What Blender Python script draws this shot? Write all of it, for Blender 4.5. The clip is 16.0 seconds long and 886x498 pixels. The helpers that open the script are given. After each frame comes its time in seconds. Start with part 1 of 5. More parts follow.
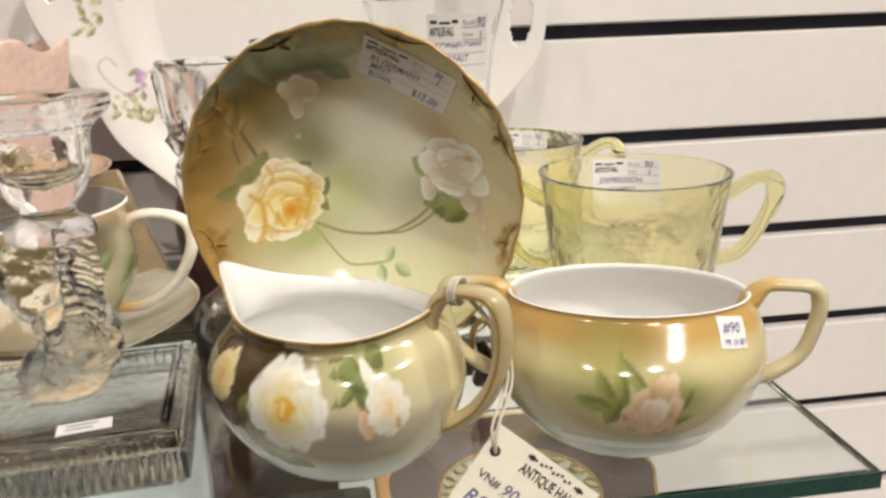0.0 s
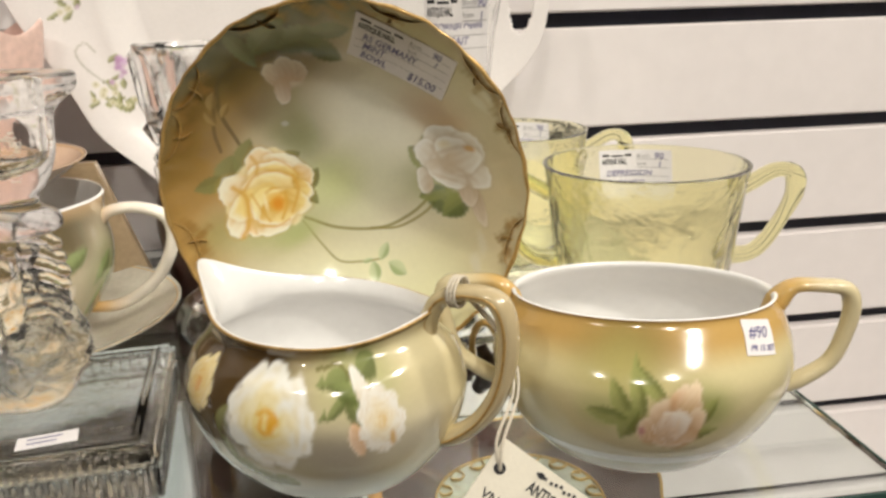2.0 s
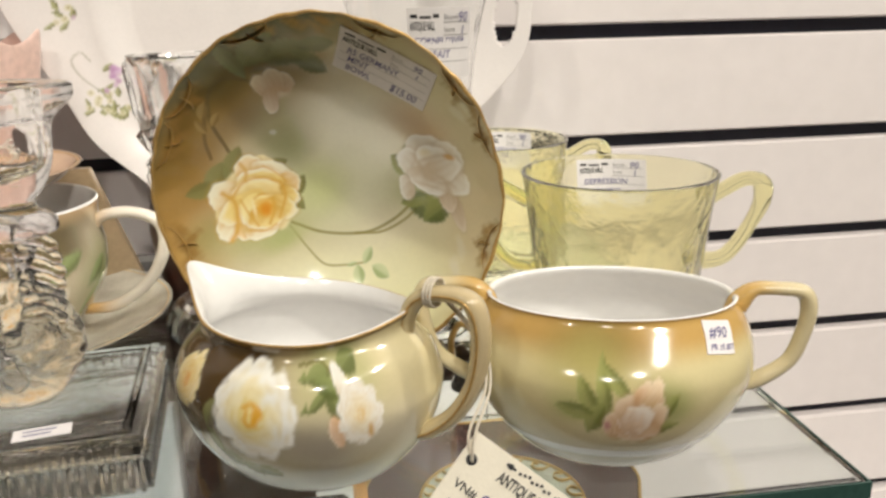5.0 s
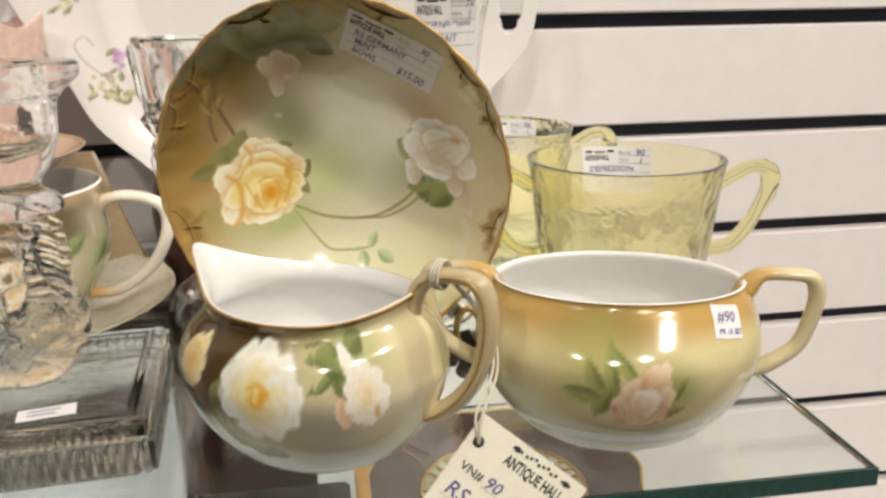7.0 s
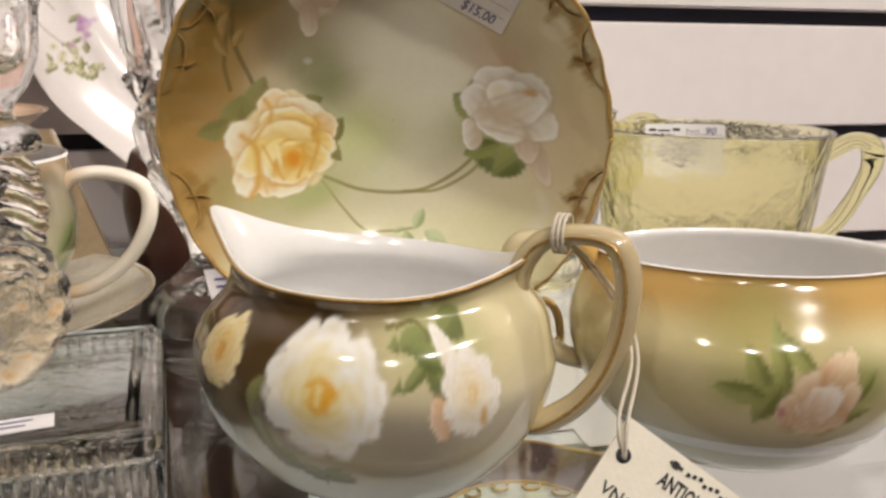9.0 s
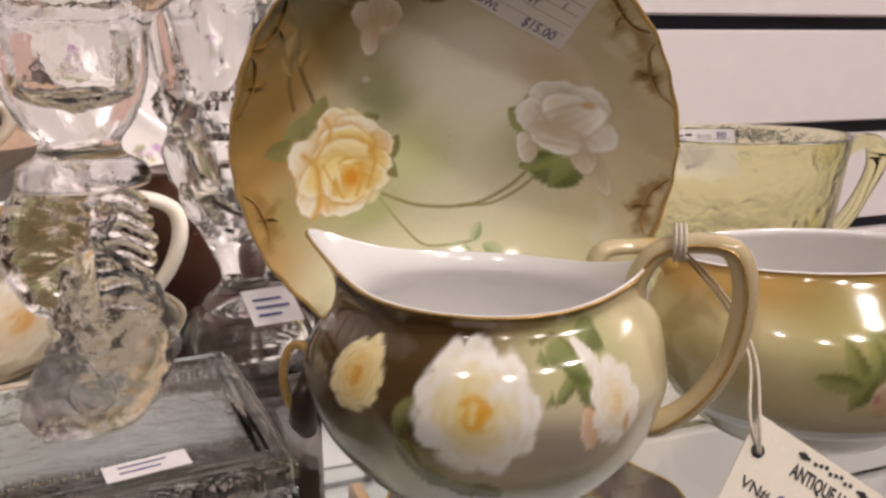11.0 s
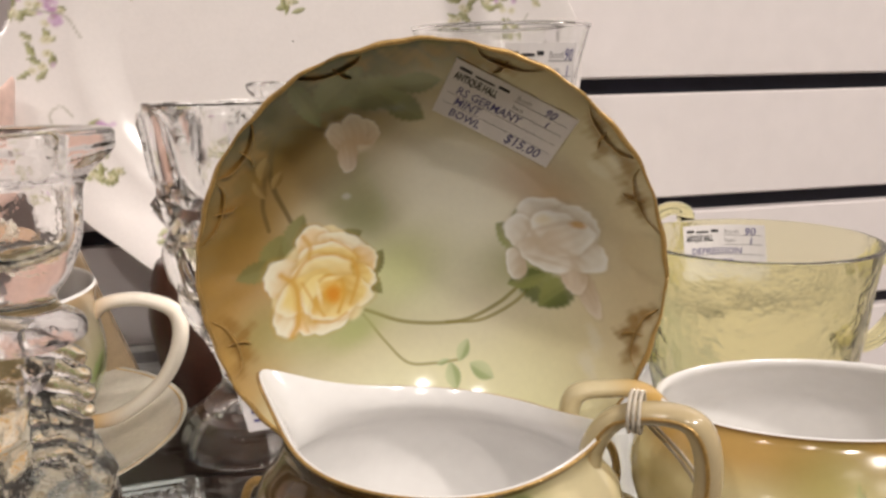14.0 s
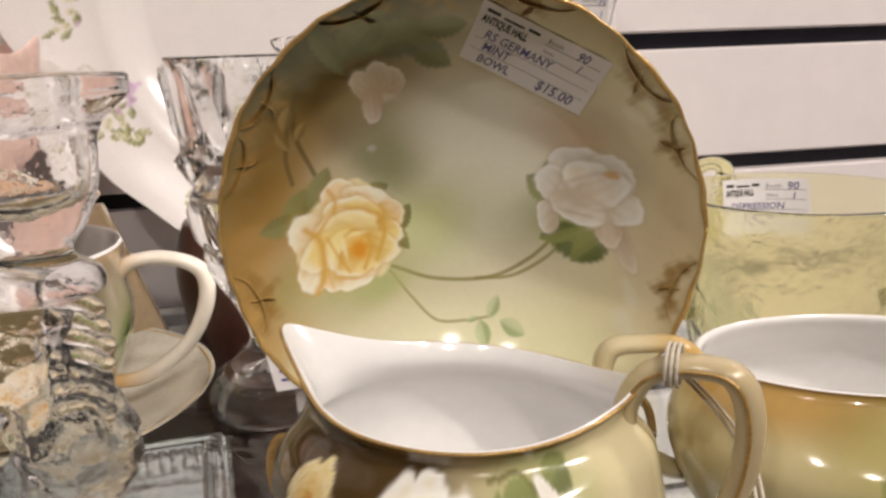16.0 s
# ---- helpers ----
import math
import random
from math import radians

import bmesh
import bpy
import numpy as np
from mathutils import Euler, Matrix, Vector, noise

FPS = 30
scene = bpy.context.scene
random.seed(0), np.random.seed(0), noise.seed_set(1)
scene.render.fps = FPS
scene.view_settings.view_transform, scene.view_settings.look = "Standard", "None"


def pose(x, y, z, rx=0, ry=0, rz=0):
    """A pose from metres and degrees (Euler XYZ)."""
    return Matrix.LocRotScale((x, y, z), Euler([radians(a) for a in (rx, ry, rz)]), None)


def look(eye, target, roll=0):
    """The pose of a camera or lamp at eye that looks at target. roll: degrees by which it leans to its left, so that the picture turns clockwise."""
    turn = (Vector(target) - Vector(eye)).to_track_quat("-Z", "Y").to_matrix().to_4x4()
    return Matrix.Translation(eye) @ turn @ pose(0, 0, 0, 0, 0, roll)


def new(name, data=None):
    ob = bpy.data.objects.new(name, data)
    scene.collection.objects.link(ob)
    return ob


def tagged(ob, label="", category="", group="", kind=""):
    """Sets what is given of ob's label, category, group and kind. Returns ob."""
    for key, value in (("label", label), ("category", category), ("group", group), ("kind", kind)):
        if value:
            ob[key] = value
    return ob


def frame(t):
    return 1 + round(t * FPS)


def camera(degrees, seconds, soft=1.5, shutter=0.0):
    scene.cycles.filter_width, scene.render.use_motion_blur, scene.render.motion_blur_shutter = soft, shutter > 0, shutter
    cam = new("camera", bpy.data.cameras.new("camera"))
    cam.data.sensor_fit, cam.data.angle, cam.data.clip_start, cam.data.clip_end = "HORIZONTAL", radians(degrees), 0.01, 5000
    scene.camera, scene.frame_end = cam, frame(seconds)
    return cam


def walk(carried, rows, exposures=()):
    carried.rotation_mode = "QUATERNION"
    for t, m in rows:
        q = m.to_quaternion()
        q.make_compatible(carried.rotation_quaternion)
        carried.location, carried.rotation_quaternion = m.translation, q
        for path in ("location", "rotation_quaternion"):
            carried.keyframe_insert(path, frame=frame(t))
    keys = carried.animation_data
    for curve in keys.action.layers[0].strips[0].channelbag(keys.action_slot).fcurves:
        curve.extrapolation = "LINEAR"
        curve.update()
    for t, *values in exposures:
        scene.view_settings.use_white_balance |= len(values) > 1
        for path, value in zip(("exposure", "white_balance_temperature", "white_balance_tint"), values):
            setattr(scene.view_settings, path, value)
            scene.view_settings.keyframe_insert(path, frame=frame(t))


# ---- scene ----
cam = camera(56.00, 16.0, soft=2.8)
PATH = [
    (0, (0.01779, 0.04674, 0.16644), (0.05542, 0.33182, 0.08092), -1.98),
    (0.5, (0.01950, 0.04404, 0.16675), (0.05539, 0.33012, 0.08384), -1.80),
    (1, (0.02047, 0.05719, 0.16228), (0.05849, 0.34251, 0.07775), -1.35),
    (1.5, (0.02320, 0.07607, 0.15179), (0.06275, 0.36141, 0.06801), -1.57),
    (2, (0.01917, 0.06979, 0.15925), (0.05903, 0.35429, 0.07282), -1.74),
    (2.5, (0.02004, 0.06283, 0.16384), (0.06191, 0.34935, 0.08537), -1.53),
    (3, (0.02217, 0.05911, 0.16691), (0.06513, 0.34653, 0.09245), -1.82),
    (3.5, (0.02187, 0.05991, 0.16346), (0.06521, 0.34660, 0.08646), -1.81),
    (6, (0.02271, 0.05298, 0.16142), (0.06438, 0.33770, 0.07657), -1.12),
    (6.5, (0.02254, 0.05280, 0.16128), (0.06463, 0.33743, 0.07634), -1.06),
    (7, (0.01969, 0.05646, 0.15759), (0.06218, 0.34082, 0.07195), -0.91),
    (7.5, (0.01987, 0.05823, 0.15411), (0.06201, 0.34262, 0.06839), -0.84),
    (8, (0.00824, 0.07890, 0.13282), (0.05334, 0.36621, 0.05921), -0.81),
    (8.2, (0.00482, 0.08908, 0.12304), (0.05320, 0.37668, 0.05272), -0.38),
    (10.5, (-0.05851, 0.13237, 0.11787), (0.03900, 0.40690, 0.04628), -0.15),
    (11, (-0.06430, 0.12887, 0.12337), (0.03563, 0.40335, 0.05496), -0.45),
    (11.5, (-0.06067, 0.12189, 0.12986), (0.04179, 0.39597, 0.06367), -0.56),
    (12, (-0.05890, 0.11326, 0.13213), (0.04631, 0.38656, 0.06701), -0.12),
    (12.5, (-0.05564, 0.09923, 0.13091), (0.04868, 0.37367, 0.06930), -0.43),
    (13, (-0.06097, 0.10699, 0.13891), (0.02441, 0.39074, 0.09209), 0.37),
    (13.5, (-0.04133, 0.12789, 0.14626), (0.04048, 0.41186, 0.09460), -0.35),
    (14, (-0.02494, 0.13515, 0.15103), (0.04291, 0.42103, 0.09044), -1.24),
    (14.5, (-0.02197, 0.13546, 0.14451), (0.04241, 0.42116, 0.07949), -1.95),
    (15, (-0.02595, 0.13379, 0.14743), (0.04358, 0.41840, 0.08290), -1.72),
    (15.5, (-0.02493, 0.13948, 0.14346), (0.04005, 0.42387, 0.07349), -1.79),
    (16, (-0.02213, 0.14165, 0.14459), (0.03324, 0.42783, 0.07365), -2.06),
]
EXPOSURES = [(0, -0.86, 6500, 3), (3.5, -0.86, 6500, 3), (8, -0.91, 6500, 4), (10.5, -1.21, 6500, 17), (12.5, -1.14, 6500, 13), (14.5, -1.06, 6500, 10), (16, -1.07, 6500, 11)]
walk(cam, [(t, look(eye, target, roll)) for t, eye, target, roll in PATH], EXPOSURES)

# ---- light ----
world = bpy.data.worlds.new("room_air")
scene.world = world
world.use_nodes = True
world.node_tree.nodes["Background"].inputs[0].default_value = (1.0, 0.93, 0.88, 1)
world.node_tree.nodes["Background"].inputs[1].default_value = 0.25
scene.view_settings.exposure = 0.0


def lamp(eye, target, size, power, colour=(1.0, 0.91, 0.83)):
    data = bpy.data.lights.new("ceiling_spot", "AREA")
    data.shape, data.size, data.energy, data.color = "DISK", size, power, colour
    ob = new("ceiling_spot", data)
    ob.matrix_world = look(eye, target)
    return ob


lamp((0.62, -0.55, 1.34), (0.1, 0.4, 0.0), 0.09, 24)
lamp((0.30, -0.95, 1.36), (0.1, 0.4, 0.0), 0.07, 17)
lamp((-0.35, -1.25, 1.37), (0.1, 0.4, 0.0), 0.06, 12)
lamp((-0.95, -0.75, 1.37), (0.1, 0.4, 0.0), 0.06, 9)
# extra lamp added on the right to brighten the slatwall there
lamp((1.35, 0.05, 1.37), (0.3, 0.5, 0.0), 0.09, 19)


# ---- materials ----
def material(name, colour, rough=0.5, metal=0.0, spec=0.5, coat=0.0, transmission=0.0, ior=1.5, vary=0.0, scale=40.0, bump=0.0, bump_scale=200.0, attribute=False):
    m = bpy.data.materials.new(name)
    m.use_nodes = True
    nt = m.node_tree
    b = nt.nodes["Principled BSDF"]
    b.inputs["Base Color"].default_value = (*colour, 1)
    b.inputs["Roughness"].default_value = rough
    b.inputs["Metallic"].default_value = metal
    b.inputs["Specular IOR Level"].default_value = spec
    b.inputs["Coat Weight"].default_value = coat
    b.inputs["Coat Roughness"].default_value = 0.06
    b.inputs["Transmission Weight"].default_value = transmission
    b.inputs["IOR"].default_value = ior
    co = nt.nodes.new("ShaderNodeTexCoord")
    source = None
    if attribute:
        at = nt.nodes.new("ShaderNodeAttribute")
        at.attribute_name = "glaze"
        source = at.outputs["Color"]
        nt.links.new(source, b.inputs["Base Color"])
    if vary > 0:
        n1, n2 = nt.nodes.new("ShaderNodeTexNoise"), nt.nodes.new("ShaderNodeTexNoise")
        n1.inputs["Scale"].default_value, n2.inputs["Scale"].default_value = scale, scale * 9
        n1.inputs["Detail"].default_value = 4
        add = nt.nodes.new("ShaderNodeMath")
        add.operation = "ADD"
        mr = nt.nodes.new("ShaderNodeMapRange")
        mr.inputs["From Min"].default_value, mr.inputs["From Max"].default_value = 0.6, 1.4
        mr.inputs["To Min"].default_value, mr.inputs["To Max"].default_value = 1 - vary, 1 + vary
        mul = nt.nodes.new("ShaderNodeMix")
        mul.data_type, mul.blend_type = "RGBA", "MULTIPLY"
        mul.inputs["Factor"].default_value = 1
        nt.links.new(co.outputs["Object"], n1.inputs["Vector"])
        nt.links.new(co.outputs["Object"], n2.inputs["Vector"])
        nt.links.new(n1.outputs["Fac"], add.inputs[0])
        nt.links.new(n2.outputs["Fac"], add.inputs[1])
        nt.links.new(add.outputs[0], mr.inputs["Value"])
        if source:
            nt.links.new(source, mul.inputs[6])
        else:
            mul.inputs[6].default_value = (*colour, 1)
        nt.links.new(mr.outputs[0], mul.inputs[7])
        nt.links.new(mul.outputs[2], b.inputs["Base Color"])
    if bump > 0:
        n3, bp = nt.nodes.new("ShaderNodeTexNoise"), nt.nodes.new("ShaderNodeBump")
        n3.inputs["Scale"].default_value = bump_scale
        n3.inputs["Detail"].default_value = 3
        bp.inputs["Strength"].default_value = bump
        bp.inputs["Distance"].default_value = 0.001
        nt.links.new(co.outputs["Object"], n3.inputs["Vector"])
        nt.links.new(n3.outputs["Fac"], bp.inputs["Height"])
        nt.links.new(bp.outputs["Normal"], b.inputs["Normal"])
    return m


GLAZE = material("painted_porcelain", (0.8, 0.75, 0.6), 0.13, coat=0.6, attribute=True, vary=0.03, scale=60)
WHITE_CHINA = material("white_china", (0.87, 0.86, 0.85), 0.16, coat=0.5, vary=0.03, scale=30)
CREAM_CHINA = material("cream_china", (0.56, 0.53, 0.45), 0.15, coat=0.5, vary=0.12, scale=45)
PEACH_CHINA = material("peach_china", (0.62, 0.45, 0.32), 0.15, coat=0.5, vary=0.12, scale=45)
TAN_CHINA = material("tan_china", (0.36, 0.27, 0.17), 0.2, coat=0.5, vary=0.2, scale=30)
GOLD = material("worn_gilding", (0.50, 0.32, 0.11), 0.28, metal=0.45, vary=0.35, scale=150, bump=0.3, bump_scale=900)
THIN_GLASS = material("thin_clear_glass", (0.985, 0.99, 0.99), 0.01, transmission=1.0, ior=1.45)
CRYSTAL = material("clear_pressed_glass", (0.97, 0.98, 0.98), 0.045, transmission=1.0, ior=1.42, bump=0.06, bump_scale=160)
SHELF_GLASS = material("shelf_glass", (0.84, 0.90, 0.885), 0.01, transmission=1.0, ior=1.5)
EDGE_GLASS = material("green_glass_edge", (0.03, 0.07, 0.06), 0.25, vary=0.2, scale=60)
YELLOW_GLASS = material("yellow_depression_glass", (0.975, 0.945, 0.56), 0.02, transmission=1.0, ior=1.38, bump=0.10, bump_scale=160)
YELLOW_PRESSED = material("yellow_embossed_glass", (0.99, 0.970, 0.73), 0.15, transmission=1.0, ior=1.34, bump=0.9, bump_scale=110)
FISH_GLASS = material("scaly_pressed_glass", (0.99, 0.985, 0.985), 0.05, transmission=1.0, ior=1.25, bump=0.7, bump_scale=330)
SOFT_CRYSTAL = material("worn_pressed_glass", (0.992, 0.988, 0.988), 0.05, transmission=1.0, ior=1.20, bump=0.5, bump_scale=200)
CUT_CRYSTAL = material("cut_crystal", (0.98, 0.985, 0.985), 0.01, transmission=1.0, ior=1.52)
PINK_GLASS = material("pink_satin_glass", (0.76, 0.55, 0.49), 0.35, vary=0.16, scale=30, bump=0.2, bump_scale=150)
WALL_PAINT = material("white_slatwall_laminate", (0.84, 0.79, 0.79), 0.27, vary=0.035, scale=7, bump=0.05, bump_scale=300)
GROOVE = material("dark_slot", (0.012, 0.013, 0.025), 0.5, vary=0.3, scale=30)
PAPER = material("white_label_paper", (0.80, 0.77, 0.78), 0.7, vary=0.04, scale=200, bump=0.1, bump_scale=900)
CARD = material("cream_tag_card", (0.78, 0.73, 0.62), 0.75, vary=0.05, scale=200, bump=0.1, bump_scale=700)
PRINT = material("black_print", (0.02, 0.02, 0.025), 0.7)
GREY_PRINT = material("grey_print", (0.30, 0.29, 0.30), 0.7)
PEN = material("blue_pen", (0.10, 0.09, 0.25), 0.6)
STRING = material("cotton_string", (0.66, 0.60, 0.50), 0.85, vary=0.15, scale=900, bump=0.5, bump_scale=2500)
DARK_WOOD = material("dark_wood", (0.035, 0.016, 0.010), 0.35, vary=0.4, scale=60, bump=0.2)
RED_WOOD = material("red_brown_wood", (0.035, 0.012, 0.007), 0.3, vary=0.35, scale=40, bump=0.15)
PINE = material("honey_pine", (0.45, 0.24, 0.09), 0.45, vary=0.25, scale=50, bump=0.2)
PALE_CENTRE = material("aged_pale_glaze", (0.42, 0.42, 0.35), 0.25, coat=0.4, vary=0.35, scale=90)
MAROON = material("maroon_glaze", (0.045, 0.016, 0.012), 0.2, coat=0.5, vary=0.3, scale=50)
FILM = material("dark_wrapped_print", (0.045, 0.036, 0.03), 0.25, vary=0.7, scale=60, bump=0.6, bump_scale=90)
CARTON = material("grey_carton_board", (0.50, 0.51, 0.53), 0.7, vary=0.08, scale=40)
SHOP_WALL = material("shop_wall", (0.46, 0.40, 0.34), 0.8, vary=0.15, scale=2)
SHOP_FLOOR = material("shop_floor", (0.12, 0.08, 0.06), 0.6, vary=0.25, scale=3)
SHOP_CEILING = material("shop_ceiling", (0.55, 0.52, 0.48), 0.9, vary=0.1, scale=3)


# ---- building helpers ----
def part(name, bm, mat, parent=None, label="", smooth=True):
    me = bpy.data.meshes.new(name)
    if smooth:
        for f in bm.faces:
            f.smooth = True
    bm.to_mesh(me)
    bm.free()
    me.materials.append(mat)
    ob = new(name, me)
    if parent:
        ob.parent = parent
    if label:
        ob["label"] = label
    return ob


def thing(name, at, label, category, group="", rz=0.0):
    e = new(name)
    e.matrix_world = pose(*at, 0, 0, rz)
    e.empty_display_size = 0.02
    return tagged(e, label, category, group)


def settle(ob, top):
    """Stands a thing on the shelf; its top, built at that height, stays where it is."""
    ob.matrix_world = Matrix.Translation((0, 0, SHELF_Z)) @ ob.matrix_world @ Matrix.Diagonal((1, 1, (top - SHELF_Z) / top, 1))
    return ob


def smoothed(points, n):
    """Catmull-Rom through points, n steps a span."""
    p = [np.array(q, float) for q in points]
    p = [2 * p[0] - p[1], *p, 2 * p[-1] - p[-2]]
    out = []
    for i in range(1, len(p) - 2):
        for k in range(n):
            t = k / n
            out.append(0.5 * (2 * p[i] + (p[i + 1] - p[i - 1]) * t + (2 * p[i - 1] - 5 * p[i] + 4 * p[i + 1] - p[i + 2]) * t * t + (3 * p[i] - p[i - 1] - 3 * p[i + 1] + p[i + 2]) * t**3))
    out.append(p[-2])
    return np.array(out)


def sheet(rows, closed=True):
    """A bmesh from an array rows x columns x 3; closed: the columns join round."""
    nr, nc = rows.shape[:2]
    me = bpy.data.meshes.new("sheet")
    wrap = nc if closed else nc - 1
    i, j = np.meshgrid(np.arange(nr - 1), np.arange(wrap), indexing="ij")
    k = (j + 1) % nc
    faces = np.stack([i * nc + j, i * nc + k, (i + 1) * nc + k, (i + 1) * nc + j], -1).reshape(-1, 4)
    me.from_pydata(rows.reshape(-1, 3).tolist(), [], faces.tolist())
    bm = bmesh.new()
    bm.from_mesh(me)
    bpy.data.meshes.remove(me)
    return bm


def turned(profile, segments=64, wave=None):
    """Rows of a turned surface from (radius, height); wave(angle, row share) scales the radius."""
    p = np.array(profile, float)
    a = np.linspace(0, 2 * np.pi, segments, endpoint=False)
    r = np.repeat(p[:, :1], segments, 1)
    if wave is not None:
        r = r * wave(a[None, :], np.linspace(0, 1, len(p))[:, None])
    return np.stack([r * np.cos(a), r * np.sin(a), np.repeat(p[:, 1:], segments, 1)], -1)


def lathe(profile, segments=64, wave=None):
    return sheet(turned(profile, segments, wave))


def tube(path, radii, segments=14, flat=1.0, side=(0, 1, 0)):
    """A rod along path with a radius at each point, flattened along its own up by flat; side: the rod's rough sideways axis."""
    path = np.array(path, float)
    radii = np.broadcast_to(np.array(radii, float), len(path))
    rows = []
    a = np.linspace(0, 2 * np.pi, segments, endpoint=False)
    for i, q in enumerate(path):
        d = path[min(i + 1, len(path) - 1)] - path[max(i - 1, 0)]
        d = d / np.linalg.norm(d)
        s = np.array(side, float) - d * np.dot(side, d)
        s = s / np.linalg.norm(s)
        u = np.cross(d, s)
        rows.append(q + radii[i] * (np.cos(a)[:, None] * s + flat * np.sin(a)[:, None] * u))
    rows = [np.repeat(path[:1], segments, 0), *rows, np.repeat(path[-1:], segments, 0)]
    bm = sheet(np.array(rows))
    bmesh.ops.remove_doubles(bm, verts=bm.verts, dist=1e-6)
    bmesh.ops.recalc_face_normals(bm, faces=bm.faces)
    return bm


def box(x0, x1, y0, y1, z0, z1, bevel=0.0, steps=2):
    bm = bmesh.new()
    bmesh.ops.create_cube(bm, size=1)
    for v in bm.verts:
        v.co = Vector(((x0 + x1) / 2 + v.co.x * (x1 - x0), (y0 + y1) / 2 + v.co.y * (y1 - y0), (z0 + z1) / 2 + v.co.z * (z1 - z0)))
    if bevel:
        bmesh.ops.bevel(bm, geom=list(bm.edges), offset=bevel, segments=steps, affect="EDGES")
    return bm


def merged(*bms):
    out = bms[0]
    for b in bms[1:]:
        me = bpy.data.meshes.new("piece")
        b.to_mesh(me)
        b.free()
        out.from_mesh(me)
        bpy.data.meshes.remove(me)
    return out


def letters(text, size, bold=0.0):
    """The built-in font's outlines of a word as flat triangles: an array of points and a list of faces, from its left foot."""
    cu = bpy.data.curves.new("word", "FONT")
    cu.body, cu.size, cu.offset, cu.resolution_u = text, size, bold, 2
    ob = bpy.data.objects.new("word", cu)
    me = ob.to_mesh()
    pts = np.array([v.co[:] for v in me.vertices]).reshape(-1, 3)
    faces = [list(p.vertices) for p in me.polygons]
    ob.to_mesh_clear()
    bpy.data.objects.remove(ob)
    bpy.data.curves.remove(cu)
    return pts, faces


def laid(name, pts, faces, place, mat, parent, lift):
    """Flat points laid on a surface by place(x, y, lift)."""
    me = bpy.data.meshes.new(name)
    me.from_pydata([tuple(place(p[0], p[1], lift)) for p in pts], [], faces)
    me.materials.append(mat)
    ob = new(name, me)
    ob.parent = parent
    return ob


def slip(name, w, h, place, mat, parent, lift=0.0002, label=""):
    """A paper slip w x h with a slight thickness laid on a surface; its corner lies at 0, 0."""
    nx, ny = 12, 8
    x, y = np.meshgrid(np.linspace(0, w, nx), np.linspace(0, h, ny))
    rows = []
    for k in (lift * 0.1, lift):
        rows.append([place(a, b, k) for a, b in zip(x.ravel(), y.ravel())])
    pts = [tuple(q) for r in rows for q in r]
    faces = []
    for k in (0, nx * ny):
        for j in range(ny - 1):
            for i in range(nx - 1):
                q = [k + j * nx + i, k + j * nx + i + 1, k + (j + 1) * nx + i + 1, k + (j + 1) * nx + i]
                faces.append(q if k else q[::-1])
    edge = [*range(nx), *(j * nx + nx - 1 for j in range(1, ny)), *((ny - 1) * nx + i for i in range(nx - 2, -1, -1)), *(j * nx for j in range(ny - 2, 0, -1))]
    for a, b in zip(edge, edge[1:] + edge[:1]):
        faces.append([a, b, b + nx * ny, a + nx * ny])
    me = bpy.data.meshes.new(name)
    me.from_pydata(pts, [], faces)
    me.materials.append(mat)
    ob = new(name, me)
    ob.parent = parent
    if label:
        ob["label"] = label
    return ob


def bars(name, rects, place, mat, parent, lift):
    """Plain bars (x, y, w, h) laid on a surface, one mesh."""
    pts, faces = [], []
    for x, y, w, h in rects:
        n = max(2, int(w / 0.002) + 1)
        for i in range(n):
            for yy in (y, y + h):
                pts.append((x + w * i / (n - 1), yy))
        k = len(pts) - 2 * n
        faces += [[k + 2 * i, k + 2 * i + 2, k + 2 * i + 3, k + 2 * i + 1] for i in range(n - 1)]
    return laid(name, pts, faces, place, mat, parent, lift)


def words(name, text, x, y, size, place, mat, parent, lift, bold=0.0, slant=0.0, wide=1.0):
    pts, faces = letters(text, size, bold)
    pts = [(x + wide * p[0] + slant * p[1], y + p[1]) for p in pts]
    return laid(name, pts, faces, place, mat, parent, lift)


# ---- painting on china ----
def mixed(c, colour, share):
    return c + (np.array(colour) - c) * np.clip(share, 0, 1)[..., None]


def wobble(x, y, s, k):
    return np.sin(x * s + k) * np.cos(y * s * 1.3 - 2 * k) + 0.5 * np.sin((x + y) * s * 2.1 + 3 * k) + 0.35 * np.cos((x - 1.4 * y) * s * 3.7 + k)


def step(a, b, x):
    t = np.clip((x - a) / (b - a), 0, 1)
    return t * t * (3 - 2 * t)


def dab(c, x, y, cx, cy, rx, ry, turn, colour, soft=0.35, strength=1.0, ragged=0.06):
    """A brush dab: a soft-edged ellipse with an uneven edge."""
    ca, sa = np.cos(np.radians(turn)), np.sin(np.radians(turn))
    u, v = ((x - cx) * ca + (y - cy) * sa) / rx, (-(x - cx) * sa + (y - cy) * ca) / ry
    d = np.sqrt(u * u + v * v) + ragged * wobble(x - cx, y - cy, 2.2 / max(rx, ry), cx * 91 + cy * 57)
    return mixed(c, colour, strength * (1 - step(1 - soft, 1 + soft * 0.3, d)))


